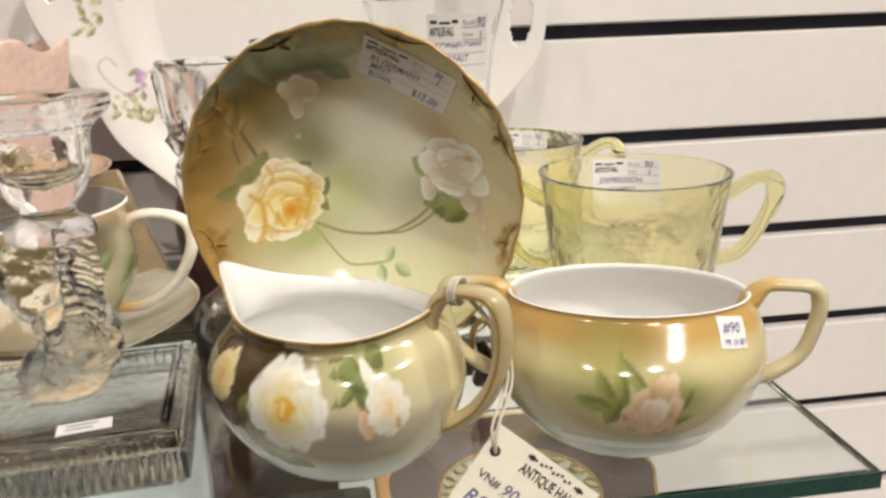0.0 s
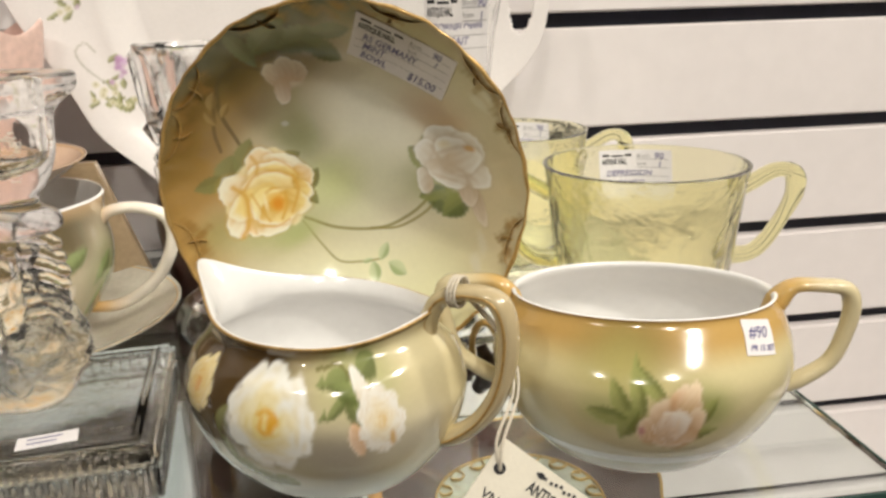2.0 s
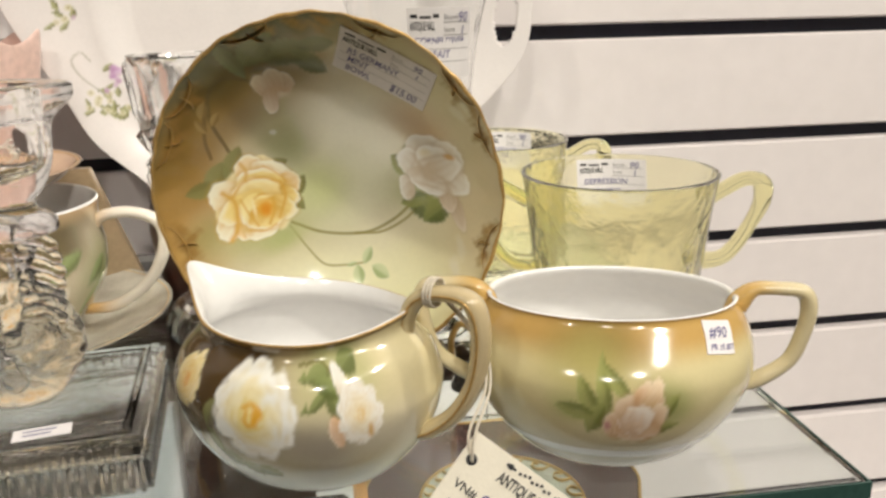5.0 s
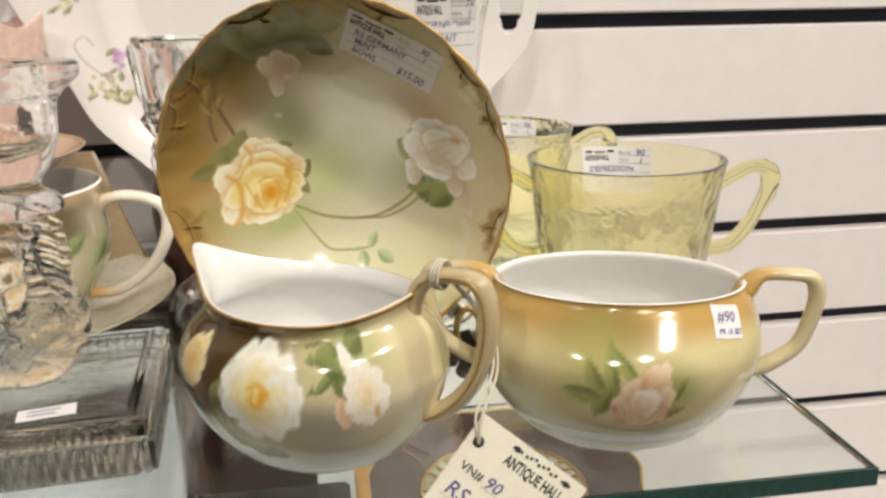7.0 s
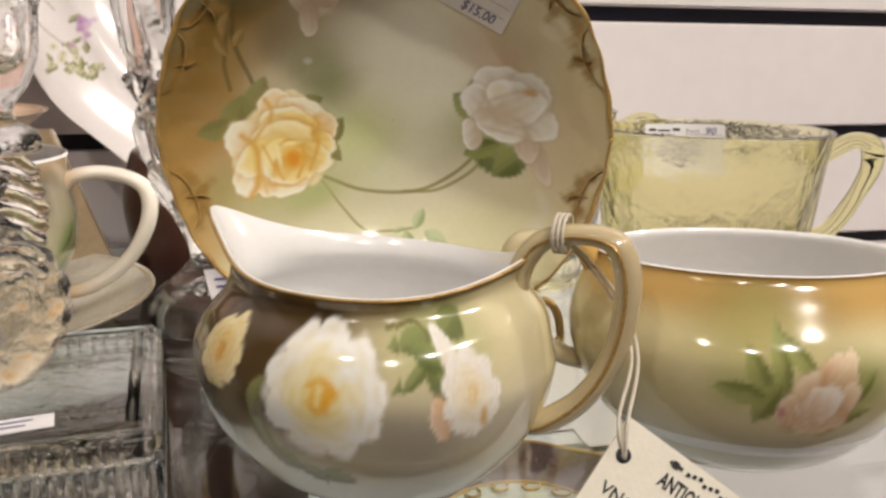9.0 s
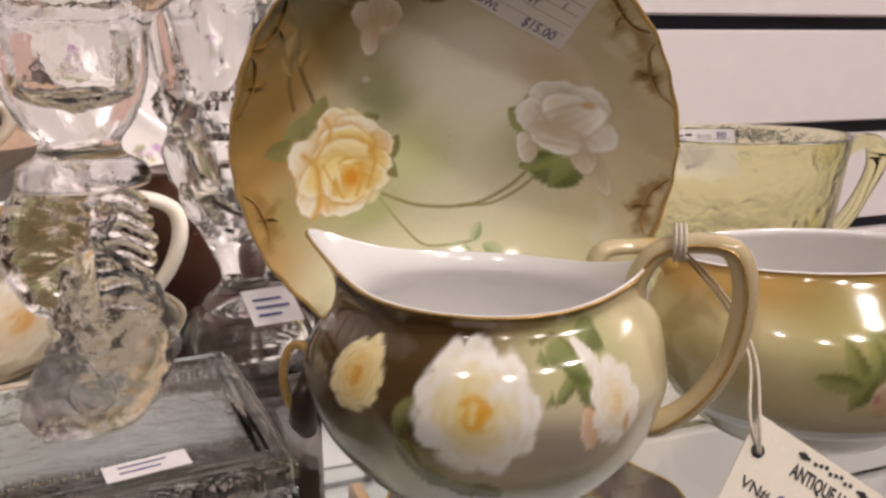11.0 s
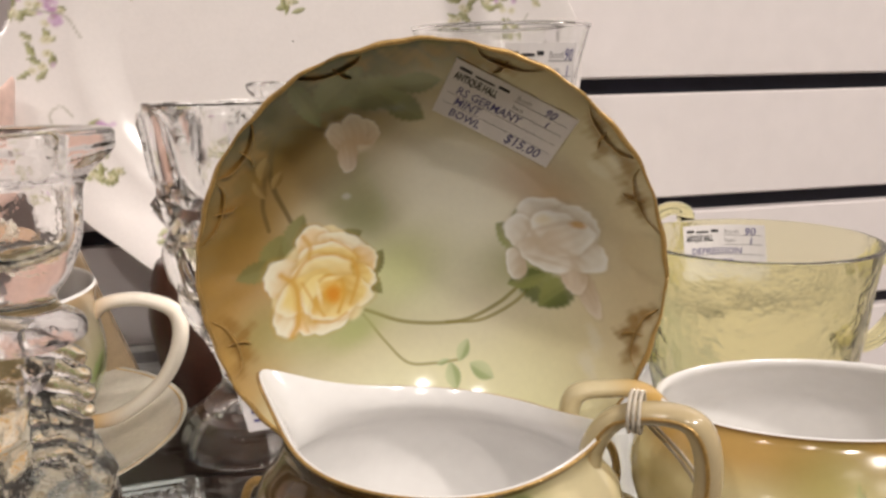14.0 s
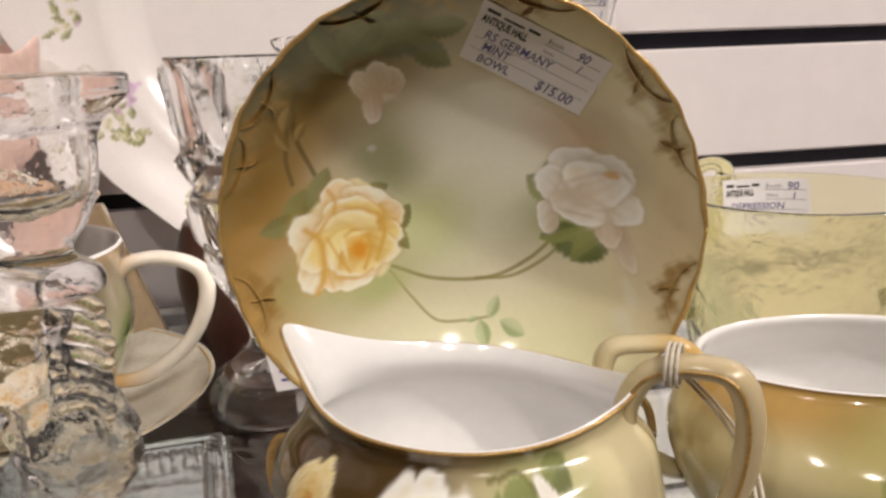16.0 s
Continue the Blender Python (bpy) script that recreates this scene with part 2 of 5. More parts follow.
def petal(c, x, y, cx, cy, rx, ry, turn, body, edge, shade):
    """A petal: shaded root, body and a pale turned-over lip at its outer end (along +v)."""
    ca, sa = np.cos(np.radians(turn)), np.sin(np.radians(turn))
    u, v = ((x - cx) * ca + (y - cy) * sa) / rx, (-(x - cx) * sa + (y - cy) * ca) / ry
    d = np.sqrt(u * u + v * v) + 0.075 * wobble(x - cx, y - cy, 2.4 / max(rx, ry), cx * 77 + turn)
    m = 1 - step(0.86, 1.0, d)
    streak = 0.5 + 0.5 * np.sin(11 * u + 2.5 * np.sin(2 * v + turn) + cx * 40)
    t = step(-0.95, 0.75, v + 0.16 * np.sin(3 * u + turn) - 0.22 * streak)
    tone = np.array(shade) + (np.array(body) - np.array(shade)) * t[..., None]
    lip = step(0.45, 0.95, v * 0.75 + 0.45 * d) * step(0.55, 0.95, d)
    tone = tone + (np.array(edge) - tone) * lip[..., None]
    c = mixed(c, [0.8 * k for k in shade], 0.25 * (1 - step(0.95, 1.2, d)) * (1 - m))
    return c + (tone - c) * m[..., None]


def loose_rose(c, x, y, cx, cy, r, white, lip, shade, mid, heart, seed, squash=0.95):
    """A loosely brushed rose: a ragged mass, curved petal strokes, a warm heart."""
    rnd = random.Random(seed)
    for i in range(9):
        a = 2 * np.pi * (i + 0.3 * rnd.random()) / 9
        c = dab(c, x, y, cx + 0.62 * r * np.cos(a), cy + 0.62 * squash * r * np.sin(a), 0.40 * r, 0.36 * r, np.degrees(a), white, 0.16, 1.0, 0.10)
    c = dab(c, x, y, cx, cy, 0.85 * r, 0.85 * squash * r, 0, white, 0.2, 1.0, 0.06)
    c = dab(c, x, y, cx - 0.08 * r, cy - 0.02 * r, 0.60 * r, 0.66 * r, 0, mid, 0.9, 0.9, 0.16)
    for ring, n, tone in ((0.85, 10, 0.40), (0.66, 8, 0.55), (0.47, 7, 0.7), (0.30, 6, 0.75)):
        for i in range(n):
            a = 2 * np.pi * (i + 0.6 * rnd.random()) / n
            px, py = cx + ring * r * np.cos(a), cy + ring * squash * r * np.sin(a)
            t = np.degrees(a) + 90 + rnd.uniform(-22, 22)
            ln, wd = rnd.uniform(0.16, 0.30) * r, rnd.uniform(0.05, 0.12) * r
            c = dab(c, x, y, px, py, ln, wd * 1.5, t, [s + (m - s) * (1 - ring) for s, m in zip(shade, mid)], 0.9, tone, 0.12)
            ox, oy = 0.085 * r * np.cos(a), 0.085 * r * np.sin(a)
            c = dab(c, x, y, px + ox, py + oy, ln, wd, t, lip if ring > 0.5 else [0.5 * (l + m) for l, m in zip(lip, mid)], 0.9, 0.6, 0.12)
    for i in range(7):
        a = 2 * np.pi * i / 7 + seed
        c = dab(c, x, y, cx + (0.06 + 0.17 * rnd.random()) * r * np.cos(a), cy + 0.2 * r * np.sin(a), 0.15 * r, 0.07 * r, np.degrees(a) + 80, heart, 0.9, 0.85, 0.15)
    return dab(c, x, y, cx + 0.10 * r, cy + 0.02 * r, 0.13 * r, 0.22 * r, -15, heart, 0.7, 0.95, 0.15)


def leaf(c, x, y, cx, cy, length, width, turn, colour, light):
    ca, sa = np.cos(np.radians(turn)), np.sin(np.radians(turn))
    u, v = ((x - cx) * ca + (y - cy) * sa) / length, (-(x - cx) * sa + (y - cy) * ca) / width
    d = np.abs(v) - np.clip(1 - u * u, 0, 1) * (1 + 0.06 * np.sin(26 * u))
    m = (1 - step(-0.25, 0.12, d)) * (np.abs(u) < 1)
    tone = np.array(colour) + (np.array(light) - np.array(colour)) * (0.5 + 0.5 * np.tanh(3 * v))[..., None]
    vein = np.exp(-((v / 0.10) ** 2)) * 0.5
    tone = tone + (np.array(light) - tone) * vein[..., None]
    return c + (tone - c) * (0.9 * m)[..., None]


def stem(c, x, y, points, width, colour, strength=0.8):
    q = smoothed(points, 10)
    d = np.full(x.shape, 1e9)
    for a, b in zip(q[:-1], q[1:]):
        e = b - a
        t = np.clip(((x - a[0]) * e[0] + (y - a[1]) * e[1]) / (e @ e), 0, 1)
        d = np.minimum(d, np.hypot(x - a[0] - t * e[0], y - a[1] - t * e[1]))
    return mixed(c, colour, strength * (1 - step(width * 0.4, width * 1.2, d)))


def painted(ob, colours):
    """Puts a colour on each vertex."""
    at = ob.data.color_attributes.new("glaze", "FLOAT_COLOR", "POINT")
    flat = np.ones((len(ob.data.vertices), 4), np.float32)
    flat[:, :3] = np.clip(colours, 0, 1).reshape(-1, 3)
    at.data.foreach_set("color", flat.ravel())


# ---- the room round the shelf ----
def slab(name, x0, x1, y0, y1, z0, z1, mat, label):
    return tagged(part(name, box(x0, x1, y0, y1, z0, z1), mat, smooth=False), label, name.split("_")[0], kind="structure")


# floor, ceiling and these three walls are unseen, added for bounce and reflections
slab("floor", -2.6, 2.6, -3.2, 0.75, -1.25, -1.2, SHOP_FLOOR, "plain dark floor, unseen, added to close the room")
slab("ceiling", -2.6, 2.6, -3.2, 0.75, 1.4, 1.45, SHOP_CEILING, "plain pale ceiling, unseen, added for bounced light")
slab("wall_south", -2.6, 2.6, -3.2, -3.15, -1.2, 1.4, SHOP_WALL, "plain tan wall, unseen, added behind the aisle for bounced light")
slab("wall_west", -2.6, -2.55, -3.15, 0.70, -1.2, 1.4, SHOP_WALL, "plain tan side wall, unseen, added for bounced light")
slab("wall_east", 2.55, 2.6, -3.15, 0.70, -1.2, 1.4, SHOP_WALL, "plain tan side wall, unseen, added for bounced light")

WALL_Y, SLAT, GROOVE_Z, SLOT = 0.62, 0.0762, 0.143, 0.0098
wall = tagged(part("wall_north", box(-2.55, 2.55, WALL_Y + 0.012, 0.70, -1.2, 1.4), GROOVE, smooth=False), "white slatwall panel with dark horizontal slots", "wall", kind="structure")
k = -16
while GROOVE_Z + k * SLAT < 1.3:
    z0, z1 = GROOVE_Z + k * SLAT + SLOT / 2, GROOVE_Z + (k + 1) * SLAT - SLOT / 2
    part("slat", box(-2.5, 2.5, WALL_Y, WALL_Y + 0.012, z0, z1, 0.0012, 2), WALL_PAINT, wall, smooth=False)
    k += 1

part("panel_joint", box(0.1364, 0.1374, WALL_Y - 0.0006, WALL_Y, -0.156, -0.095), GROOVE, wall, "dark upright joint", smooth=False)

SHELF_X, SHELF_Y, SHELF_Z = 0.192, 0.269, 0.012
shelf = thing("glass_shelf", (0, 0, SHELF_Z), "clear glass shelf with a green polished edge on the slatwall", "shelf")
part("pane", box(-0.9, SHELF_X - 0.001, SHELF_Y + 0.001, 0.6, -0.0065, -0.0005, 0.0004, 1), SHELF_GLASS, shelf, smooth=False).visible_shadow = False
part("front_edge", box(-0.9, SHELF_X, SHELF_Y, SHELF_Y + 0.0008, -0.0066, -0.0004), EDGE_GLASS, shelf, "dark green front edge", smooth=False)
part("side_edge", box(SHELF_X - 0.0008, SHELF_X, SHELF_Y + 0.0008, 0.6, -0.0066, -0.0004), EDGE_GLASS, shelf, "dark green side edge", smooth=False)


# ---- porcelain bowl on its stand ----
BOWL_C, BOWL_R = Vector((0.0233, 0.3558, 0.0958)), 0.0651
BOWL_M = Matrix.Translation(BOWL_C) @ Matrix.Rotation(radians(-15.9), 4, "Z") @ Matrix.Rotation(radians(90 + 2), 4, "X")


def bowl_depth(q):
    """Height of the bowl's inner face under its rim, from the share of its radius."""
    return -0.0335 * (1 - np.clip(q, 0, 1) ** 2.6) ** 0.92 - 0.0004


def scallop(a, q):
    return 1 + step(0.75, 1.0, q) * (0.004 * np.cos(12 * a + 0.4) + 0.003 * np.cos(36 * a))


def bowl_place(x, y, lift):
    """A place on the bowl's inner face, in the bowl's own axes; x, y in metres from its middle."""
    q = np.hypot(x, y) / BOWL_R
    return Vector((x, y, float(bowl_depth(q)) + lift * 1.0))


def bowl_paint(x, y):
    """The glaze by place on the disc, in radii."""
    c = np.zeros((*x.shape, 3)) + np.array((0.60, 0.53, 0.35))
    q, n = np.hypot(x, y), 0.05 * wobble(x, y, 5.0, 1.0)
    c = mixed(c, (0.80, 0.78, 0.50), step(0.15, 0.85, -y + 0.2 * x + n))
    c = mixed(c, (0.70, 0.60, 0.40), step(0.45, 1.0, x + n) * 0.85)
    c = mixed(c, (0.48, 0.28, 0.075), step(0.46, 0.92, -x + 0.15 * y + n) * 0.95)
    c = mixed(c, (0.40, 0.29, 0.12), step(0.70, 1.04, 0.40 * x + 0.88 * y + n) * 0.8)
    c = mixed(c, (0.24, 0.145, 0.034), step(0.24, 0.82, -0.62 * x + 0.70 * y + n) * 0.98)
    c = mixed(c, (0.06, 0.052, 0.018), step(0.56, 0.98, -0.36 * x + 0.90 * y + n) * (1 - step(0.1, 0.5, x)) * 0.95)
    c = dab(c, x, y, 0.12, 0.12, 0.66, 0.60, 60, (0.84, 0.82, 0.68), 0.95, 1.0)
    c = dab(c, x, y, -0.16, -0.08, 0.42, 0.36, 0, (0.55, 0.58, 0.30), 0.95, 0.7)
    c = dab(c, x, y, -0.34, 0.30, 0.24, 0.24, 0, (0.30, 0.29, 0.13), 0.95, 0.7)
    c = dab(c, x, y, -0.50, -0.34, 0.34, 0.18, 0, (0.46, 0.48, 0.20), 0.95, 0.7)
    c = dab(c, x, y, 0.44, 0.36, 0.28, 0.14, -10, (0.56, 0.37, 0.22), 0.95, 0.6)
    c = dab(c, x, y, 0.42, -0.06, 0.30, 0.20, 0, (0.34, 0.36, 0.16), 0.95, 0.75)
    c = dab(c, x, y, -0.05, -0.62, 0.62, 0.22, 4, (0.84, 0.82, 0.58), 0.95, 0.8)
    c = dab(c, x, y, 0.06, 0.36, 0.34, 0.30, 0, (0.80, 0.78, 0.65), 0.98, 0.7)
    c = dab(c, x, y, -0.33, 0.20, 0.17, 0.13, -20, (0.29, 0.31, 0.14), 0.98, 0.7)
    c = dab(c, x, y, -0.18, -0.06, 0.20, 0.18, 0, (0.64, 0.68, 0.34), 0.98, 0.75)
    c = dab(c, x, y, -0.80, -0.30, 0.12, 0.14, 0, (0.36, 0.33, 0.13), 0.98, 0.6)
    # dull gold leaves under the rim
    for deg in (22, 37, 343, 146, 161, 200, 112, 92, 74):
        for da, far, ln, tn in ((-0.09, 0.95, 0.070, 80), (-0.03, 0.91, 0.050, 35), (0.04, 0.93, 0.075, -70), (0.10, 0.96, 0.055, 80)):
            a = radians(deg) + da
            c = dab(c, x, y, far * np.cos(a), far * np.sin(a), ln, 0.034, deg + tn, (0.30, 0.17, 0.045), 0.85, 0.8, 0.25)
    # dim foliage near the top
    for px, py, ln, wd, tn in ((-0.23, 0.78, 0.17, 0.08, 15), (-0.38, 0.80, 0.16, 0.07, 40), (-0.12, 0.72, 0.12, 0.07, -35), (-0.52, 0.74, 0.12, 0.05, 110), (-0.05, 0.82, 0.12, 0.05, 5)):
        c = leaf(c, x, y, px, py, ln, wd, tn, (0.11, 0.12, 0.045), (0.18, 0.19, 0.085))
    # stems
    c = stem(c, x, y, [(-0.66, 0.19), (-0.71, 0.38), (-0.68, 0.55), (-0.60, 0.64), (-0.46, 0.62)], 0.012, (0.12, 0.085, 0.03))
    c = stem(c, x, y, [(-0.75, 0.16), (-0.76, 0.28), (-0.73, 0.42), (-0.70, 0.50)], 0.010, (0.15, 0.10, 0.035))
    for px, py, ln, wd, tn in ((-0.73, 0.46, 0.06, 0.025, 70), (-0.76, 0.36, 0.05, 0.022, 110), (-0.69, 0.40, 0.05, 0.02, 60)):
        c = leaf(c, x, y, px, py, ln, wd, tn, (0.22, 0.14, 0.045), (0.40, 0.27, 0.10))
    c = stem(c, x, y, [(-0.35, -0.28), (-0.15, -0.35), (0.11, -0.35), (0.30, -0.26), (0.44, -0.13)], 0.011, (0.26, 0.23, 0.07))
    c = stem(c, x, y, [(0.05, -0.355), (0.22, -0.34), (0.38, -0.25), (0.48, -0.14)], 0.010, (0.30, 0.26, 0.09))
    c = stem(c, x, y, [(-0.36, -0.30), (-0.25, -0.44), (-0.14, -0.54), (0.0, -0.545), (0.10, -0.53)], 0.008, (0.36, 0.33, 0.13))
    # clover leaves
    for px, py, ln, wd, tn in ((0.13, -0.485, 0.060, 0.032, 65), (0.08, -0.60, 0.065, 0.040, 105), (0.22, -0.57, 0.068, 0.042, -25), (0.03, -0.54, 0.035, 0.014, 20)):
        c = leaf(c, x, y, px, py, ln, wd, tn, (0.33, 0.42, 0.19), (0.62, 0.68, 0.42))
    # yellow rose with its leaves
    disc = x, y
    x, y = -0.535 + (x + 0.525) / 0.86, -0.12 + (y + 0.115) / 0.90
    for px, py, ln, wd, tn in ((-0.78, 0.05, 0.12, 0.075, 70), (-0.86, -0.02, 0.10, 0.06, 190), (-0.68, 0.14, 0.13, 0.06, 65), (-0.27, -0.06, 0.10, 0.05, 60), (-0.30, -0.14, 0.11, 0.05, -50), (-0.42, 0.10, 0.10, 0.05, 20)):
        c = leaf(c, x, y, px, py, ln, wd, tn, (0.19, 0.18, 0.06), (0.25, 0.25, 0.09))
    c = dab(c, x, y, -0.38, -0.40, 0.16, 0.10, 20, (0.46, 0.50, 0.22), 0.98, 0.8)
    yl, ye, ys, yo = (0.88, 0.72, 0.30), (0.94, 0.90, 0.74), (0.70, 0.42, 0.09), (0.74, 0.30, 0.03)
    pale, peach = (0.92, 0.86, 0.66), (0.88, 0.70, 0.42)
    for px, py, rx, ry in ((-0.56, -0.08, 0.23, 0.20), (-0.68, -0.20, 0.13, 0.15), (-0.54, 0.05, 0.14, 0.12), (-0.46, -0.22, 0.15, 0.14)):
        c = dab(c, x, y, px, py, rx, ry, 20, (0.86, 0.76, 0.46), 0.14, 1.0, 0.10)
    # back petals, then the side petals, the cup and the folded front
    for px, py, rx, ry, tn, body, lip in ((-0.57, 0.06, 0.11, 0.13, 15, peach, ye), (-0.44, 0.04, 0.16, 0.09, -25, pale, ye), (-0.33, -0.03, 0.09, 0.08, -65, peach, pale), (-0.36, -0.13, 0.08, 0.10, -100, yl, pale), (-0.73, -0.08, 0.12, 0.12, 70, pale, ye), (-0.71, -0.25, 0.09, 0.14, 160, pale, ye), (-0.63, -0.31, 0.07, 0.09, 175, peach, ye), (-0.52, -0.33, 0.12, 0.07, 190, pale, ye)):
        c = petal(c, x, y, px, py, rx, ry, tn, body, lip, ys)
    c = petal(c, x, y, -0.53, -0.02, 0.17, 0.11, 5, yl, ye, ys)
    c = petal(c, x, y, -0.55, -0.10, 0.17, 0.14, 12, (0.90, 0.78, 0.40), pale, ys)
    c = petal(c, x, y, -0.64, -0.17, 0.10, 0.16, 118, yl, pale, (0.80, 0.58, 0.20))
    c = petal(c, x, y, -0.41, -0.19, 0.08, 0.14, -115, yl, pale, ys)
    c = petal(c, x, y, -0.56, -0.21, 0.12, 0.13, 140, (0.90, 0.80, 0.44), pale, yl)
    c = petal(c, x, y, -0.50, -0.26, 0.13, 0.09, 185, (0.88, 0.72, 0.32), pale, ys)
    amber = (0.70, 0.40, 0.08)
    for q, w, k in (([(-0.76, -0.06), (-0.69, -0.14), (-0.68, -0.31), (-0.71, -0.38)], 0.030, 0.75), ([(-0.70, -0.09), (-0.63, 0.0), (-0.51, 0.02), (-0.40, -0.02)], 0.020, 0.6), ([(-0.64, 0.13), (-0.61, 0.07), (-0.62, 0.01)], 0.024, 0.6), ([(-0.50, 0.10), (-0.42, 0.05), (-0.36, -0.01)], 0.016, 0.45),
                    ([(-0.39, -0.02), (-0.365, -0.12), (-0.41, -0.26)], 0.020, 0.65), ([(-0.57, -0.12), (-0.52, -0.095), (-0.455, -0.13), (-0.445, -0.21), (-0.475, -0.30)], 0.016, 0.7), ([(-0.60, -0.33), (-0.51, -0.345), (-0.43, -0.31)], 0.016, 0.5), ([(-0.66, -0.12), (-0.61, -0.22), (-0.55, -0.31)], 0.014, 0.5)):
        c = stem(c, x, y, q, w, amber, k * 0.55)
        c = stem(c, x, y, q, w * 0.45, amber, k)
    c = dab(c, x, y, -0.505, -0.185, 0.078, 0.088, 10, (0.80, 0.46, 0.08), 0.8, 0.95)
    c = dab(c, x, y, -0.50, -0.20, 0.050, 0.060, 10, yo, 0.8, 0.9)
    c = dab(c, x, y, -0.515, -0.115, 0.070, 0.016, 5, (0.92, 0.80, 0.42), 0.9, 0.8)
    c = dab(c, x, y, -0.575, -0.19, 0.016, 0.075, 10, (0.93, 0.84, 0.52), 0.9, 0.7)
    x, y = disc
    # white rose
    x, y = 0.50 + (x - 0.545) / 1.02, 0.13 + (y - 0.005) / 1.02
    c = dab(c, x, y, 0.50, 0.40, 0.16, 0.07, 0, (0.62, 0.42, 0.24), 0.98, 0.55)
    for px, py, ln, wd, tn in ((0.33, 0.20, 0.10, 0.065, 140), (0.36, 0.27, 0.07, 0.04, 100), (0.46, -0.03, 0.15, 0.09, -30), (0.54, -0.05, 0.12, 0.07, 40), (0.40, 0.0, 0.10, 0.05, 200)):
        c = leaf(c, x, y, px, py, ln, wd, tn, (0.12, 0.15, 0.045), (0.30, 0.33, 0.11))
    wl, we, ws = (0.80, 0.77, 0.70), (0.90, 0.89, 0.86), (0.60, 0.50, 0.37)
    for px, py, rx, ry, tn in ((0.67, -0.03, 0.045, 0.11, 200), (0.61, 0.03, 0.06, 0.08, 190)):
        c = petal(c, x, y, px, py, rx, ry, tn, (0.70, 0.60, 0.48), (0.78, 0.70, 0.60), (0.56, 0.44, 0.30))
    for px, py, rx, ry, tn in ((0.46, 0.31, 0.13, 0.10, 10), (0.61, 0.27, 0.11, 0.11, -40), (0.40, 0.21, 0.09, 0.12, 60), (0.65, 0.15, 0.09, 0.11, 240), (0.35, 0.07, 0.09, 0.05, 100), (0.52, 0.21, 0.13, 0.14, 20), (0.48, 0.12, 0.13, 0.08, 160), (0.58, 0.20, 0.08, 0.13, -70)):
        c = petal(c, x, y, px, py, rx, ry, tn, wl, we, ws)
    for px, py, rx, ry, tn in ((0.50, 0.26, 0.10, 0.008, 20), (0.44, 0.20, 0.09, 0.008, -60), (0.56, 0.15, 0.09, 0.008, -25), (0.62, 0.08, 0.08, 0.008, -60), (0.50, 0.09, 0.10, 0.007, -10)):
        c = dab(c, x, y, px, py, rx * 1.1, ry * 2.2, tn, (0.58, 0.48, 0.35), 0.95, 0.75, 0.14)
    c = dab(c, x, y, 0.62, 0.28, 0.045, 0.022, -5, (0.62, 0.36, 0.12), 0.7, 0.85)
    c = dab(c, x, y, 0.47, 0.29, 0.05, 0.03, 10, (0.74, 0.64, 0.40), 0.9, 0.6)
    x, y = disc
    # bud
    c = dab(c, x, y, -0.35, 0.58, 0.11, 0.09, 0, (0.70, 0.61, 0.47), 0.5, 0.9, 0.10)
    for px, py, rx, ry, tn in ((-0.40, 0.57, 0.055, 0.09, 25), (-0.29, 0.60, 0.06, 0.07, -40), (-0.34, 0.61, 0.06, 0.08, 5), (-0.385, 0.48, 0.045, 0.09, 170)):
        c = petal(c, x, y, px, py, rx, ry, tn, (0.72, 0.63, 0.50), (0.80, 0.74, 0.62), (0.54, 0.40, 0.27))
    c = dab(c, x, y, -0.41, 0.29, 0.025, 0.02, 0, (0.66, 0.66, 0.58), 0.7, 0.6)
    # pale relief marks
    for px, py, rx, ry, tn in ((0.74, 0.43, 0.08, 0.03, -40), (0.79, 0.47, 0.05, 0.025, -60), (0.74, -0.36, 0.035, 0.07, 10), (0.71, -0.47, 0.04, 0.07, 15)):
        c = dab(c, x, y, px, py, rx, ry, tn, (0.76, 0.72, 0.58), 0.7, 0.7, 0.15)
    return c


bowl = thing("porcelain_bowl", (0, 0, 0), "green-brown porcelain bowl painted with yellow and white roses, standing upright", "bowl")
bowl.matrix_world = BOWL_M
qs = np.concatenate([np.linspace(0.002, 0.9, 220), np.linspace(0.904, 1.0, 50)])
an = np.linspace(0, 2 * np.pi, 680, endpoint=False)
Q, A = np.meshgrid(qs, an, indexing="ij")
RR = Q * scallop(A, Q)
inner = np.stack([BOWL_R * RR * np.cos(A), BOWL_R * RR * np.sin(A), bowl_depth(Q)], -1)
relief = 0.00025 * step(0.78, 0.92, Q) * np.cos(12 * A + 0.4)
inner[..., 2] += relief
face = part("inside", sheet(inner), GLAZE, bowl, "painted rose inside")
painted(face, bowl_paint(Q * np.cos(A), Q * np.sin(A)))
outer = [(BOWL_R * 1.0, 0.0004), (BOWL_R * 0.990, -0.0042), (BOWL_R * 0.86, -0.0185), (BOWL_R * 0.66, -0.0300), (BOWL_R * 0.50, -0.0350), (BOWL_R * 0.47, -0.0385), (BOWL_R * 0.43, -0.0385), (BOWL_R * 0.42, -0.0362), (0.0005, -0.0362)]
part("outside", lathe(smoothed(outer, 5), 96, lambda a, s: scallop(a, 1 - 0.4 * s)), CREAM_CHINA, bowl)
at = np.linspace(0, 2 * np.pi, 361)[:-1]
ring = np.stack([BOWL_R * scallop(at, 1.0) * np.cos(at), BOWL_R * scallop(at, 1.0) * np.sin(at), 0.0002 + 0 * at], -1)
loop = np.concatenate([ring, ring[:1]])
part("gilt_rim", tube(loop, 0.0006 + 0.0002 * np.sin(np.linspace(0, 75, len(loop))), 8, 1.0, (0, 0, 1)), GOLD, bowl, "worn gold rim")


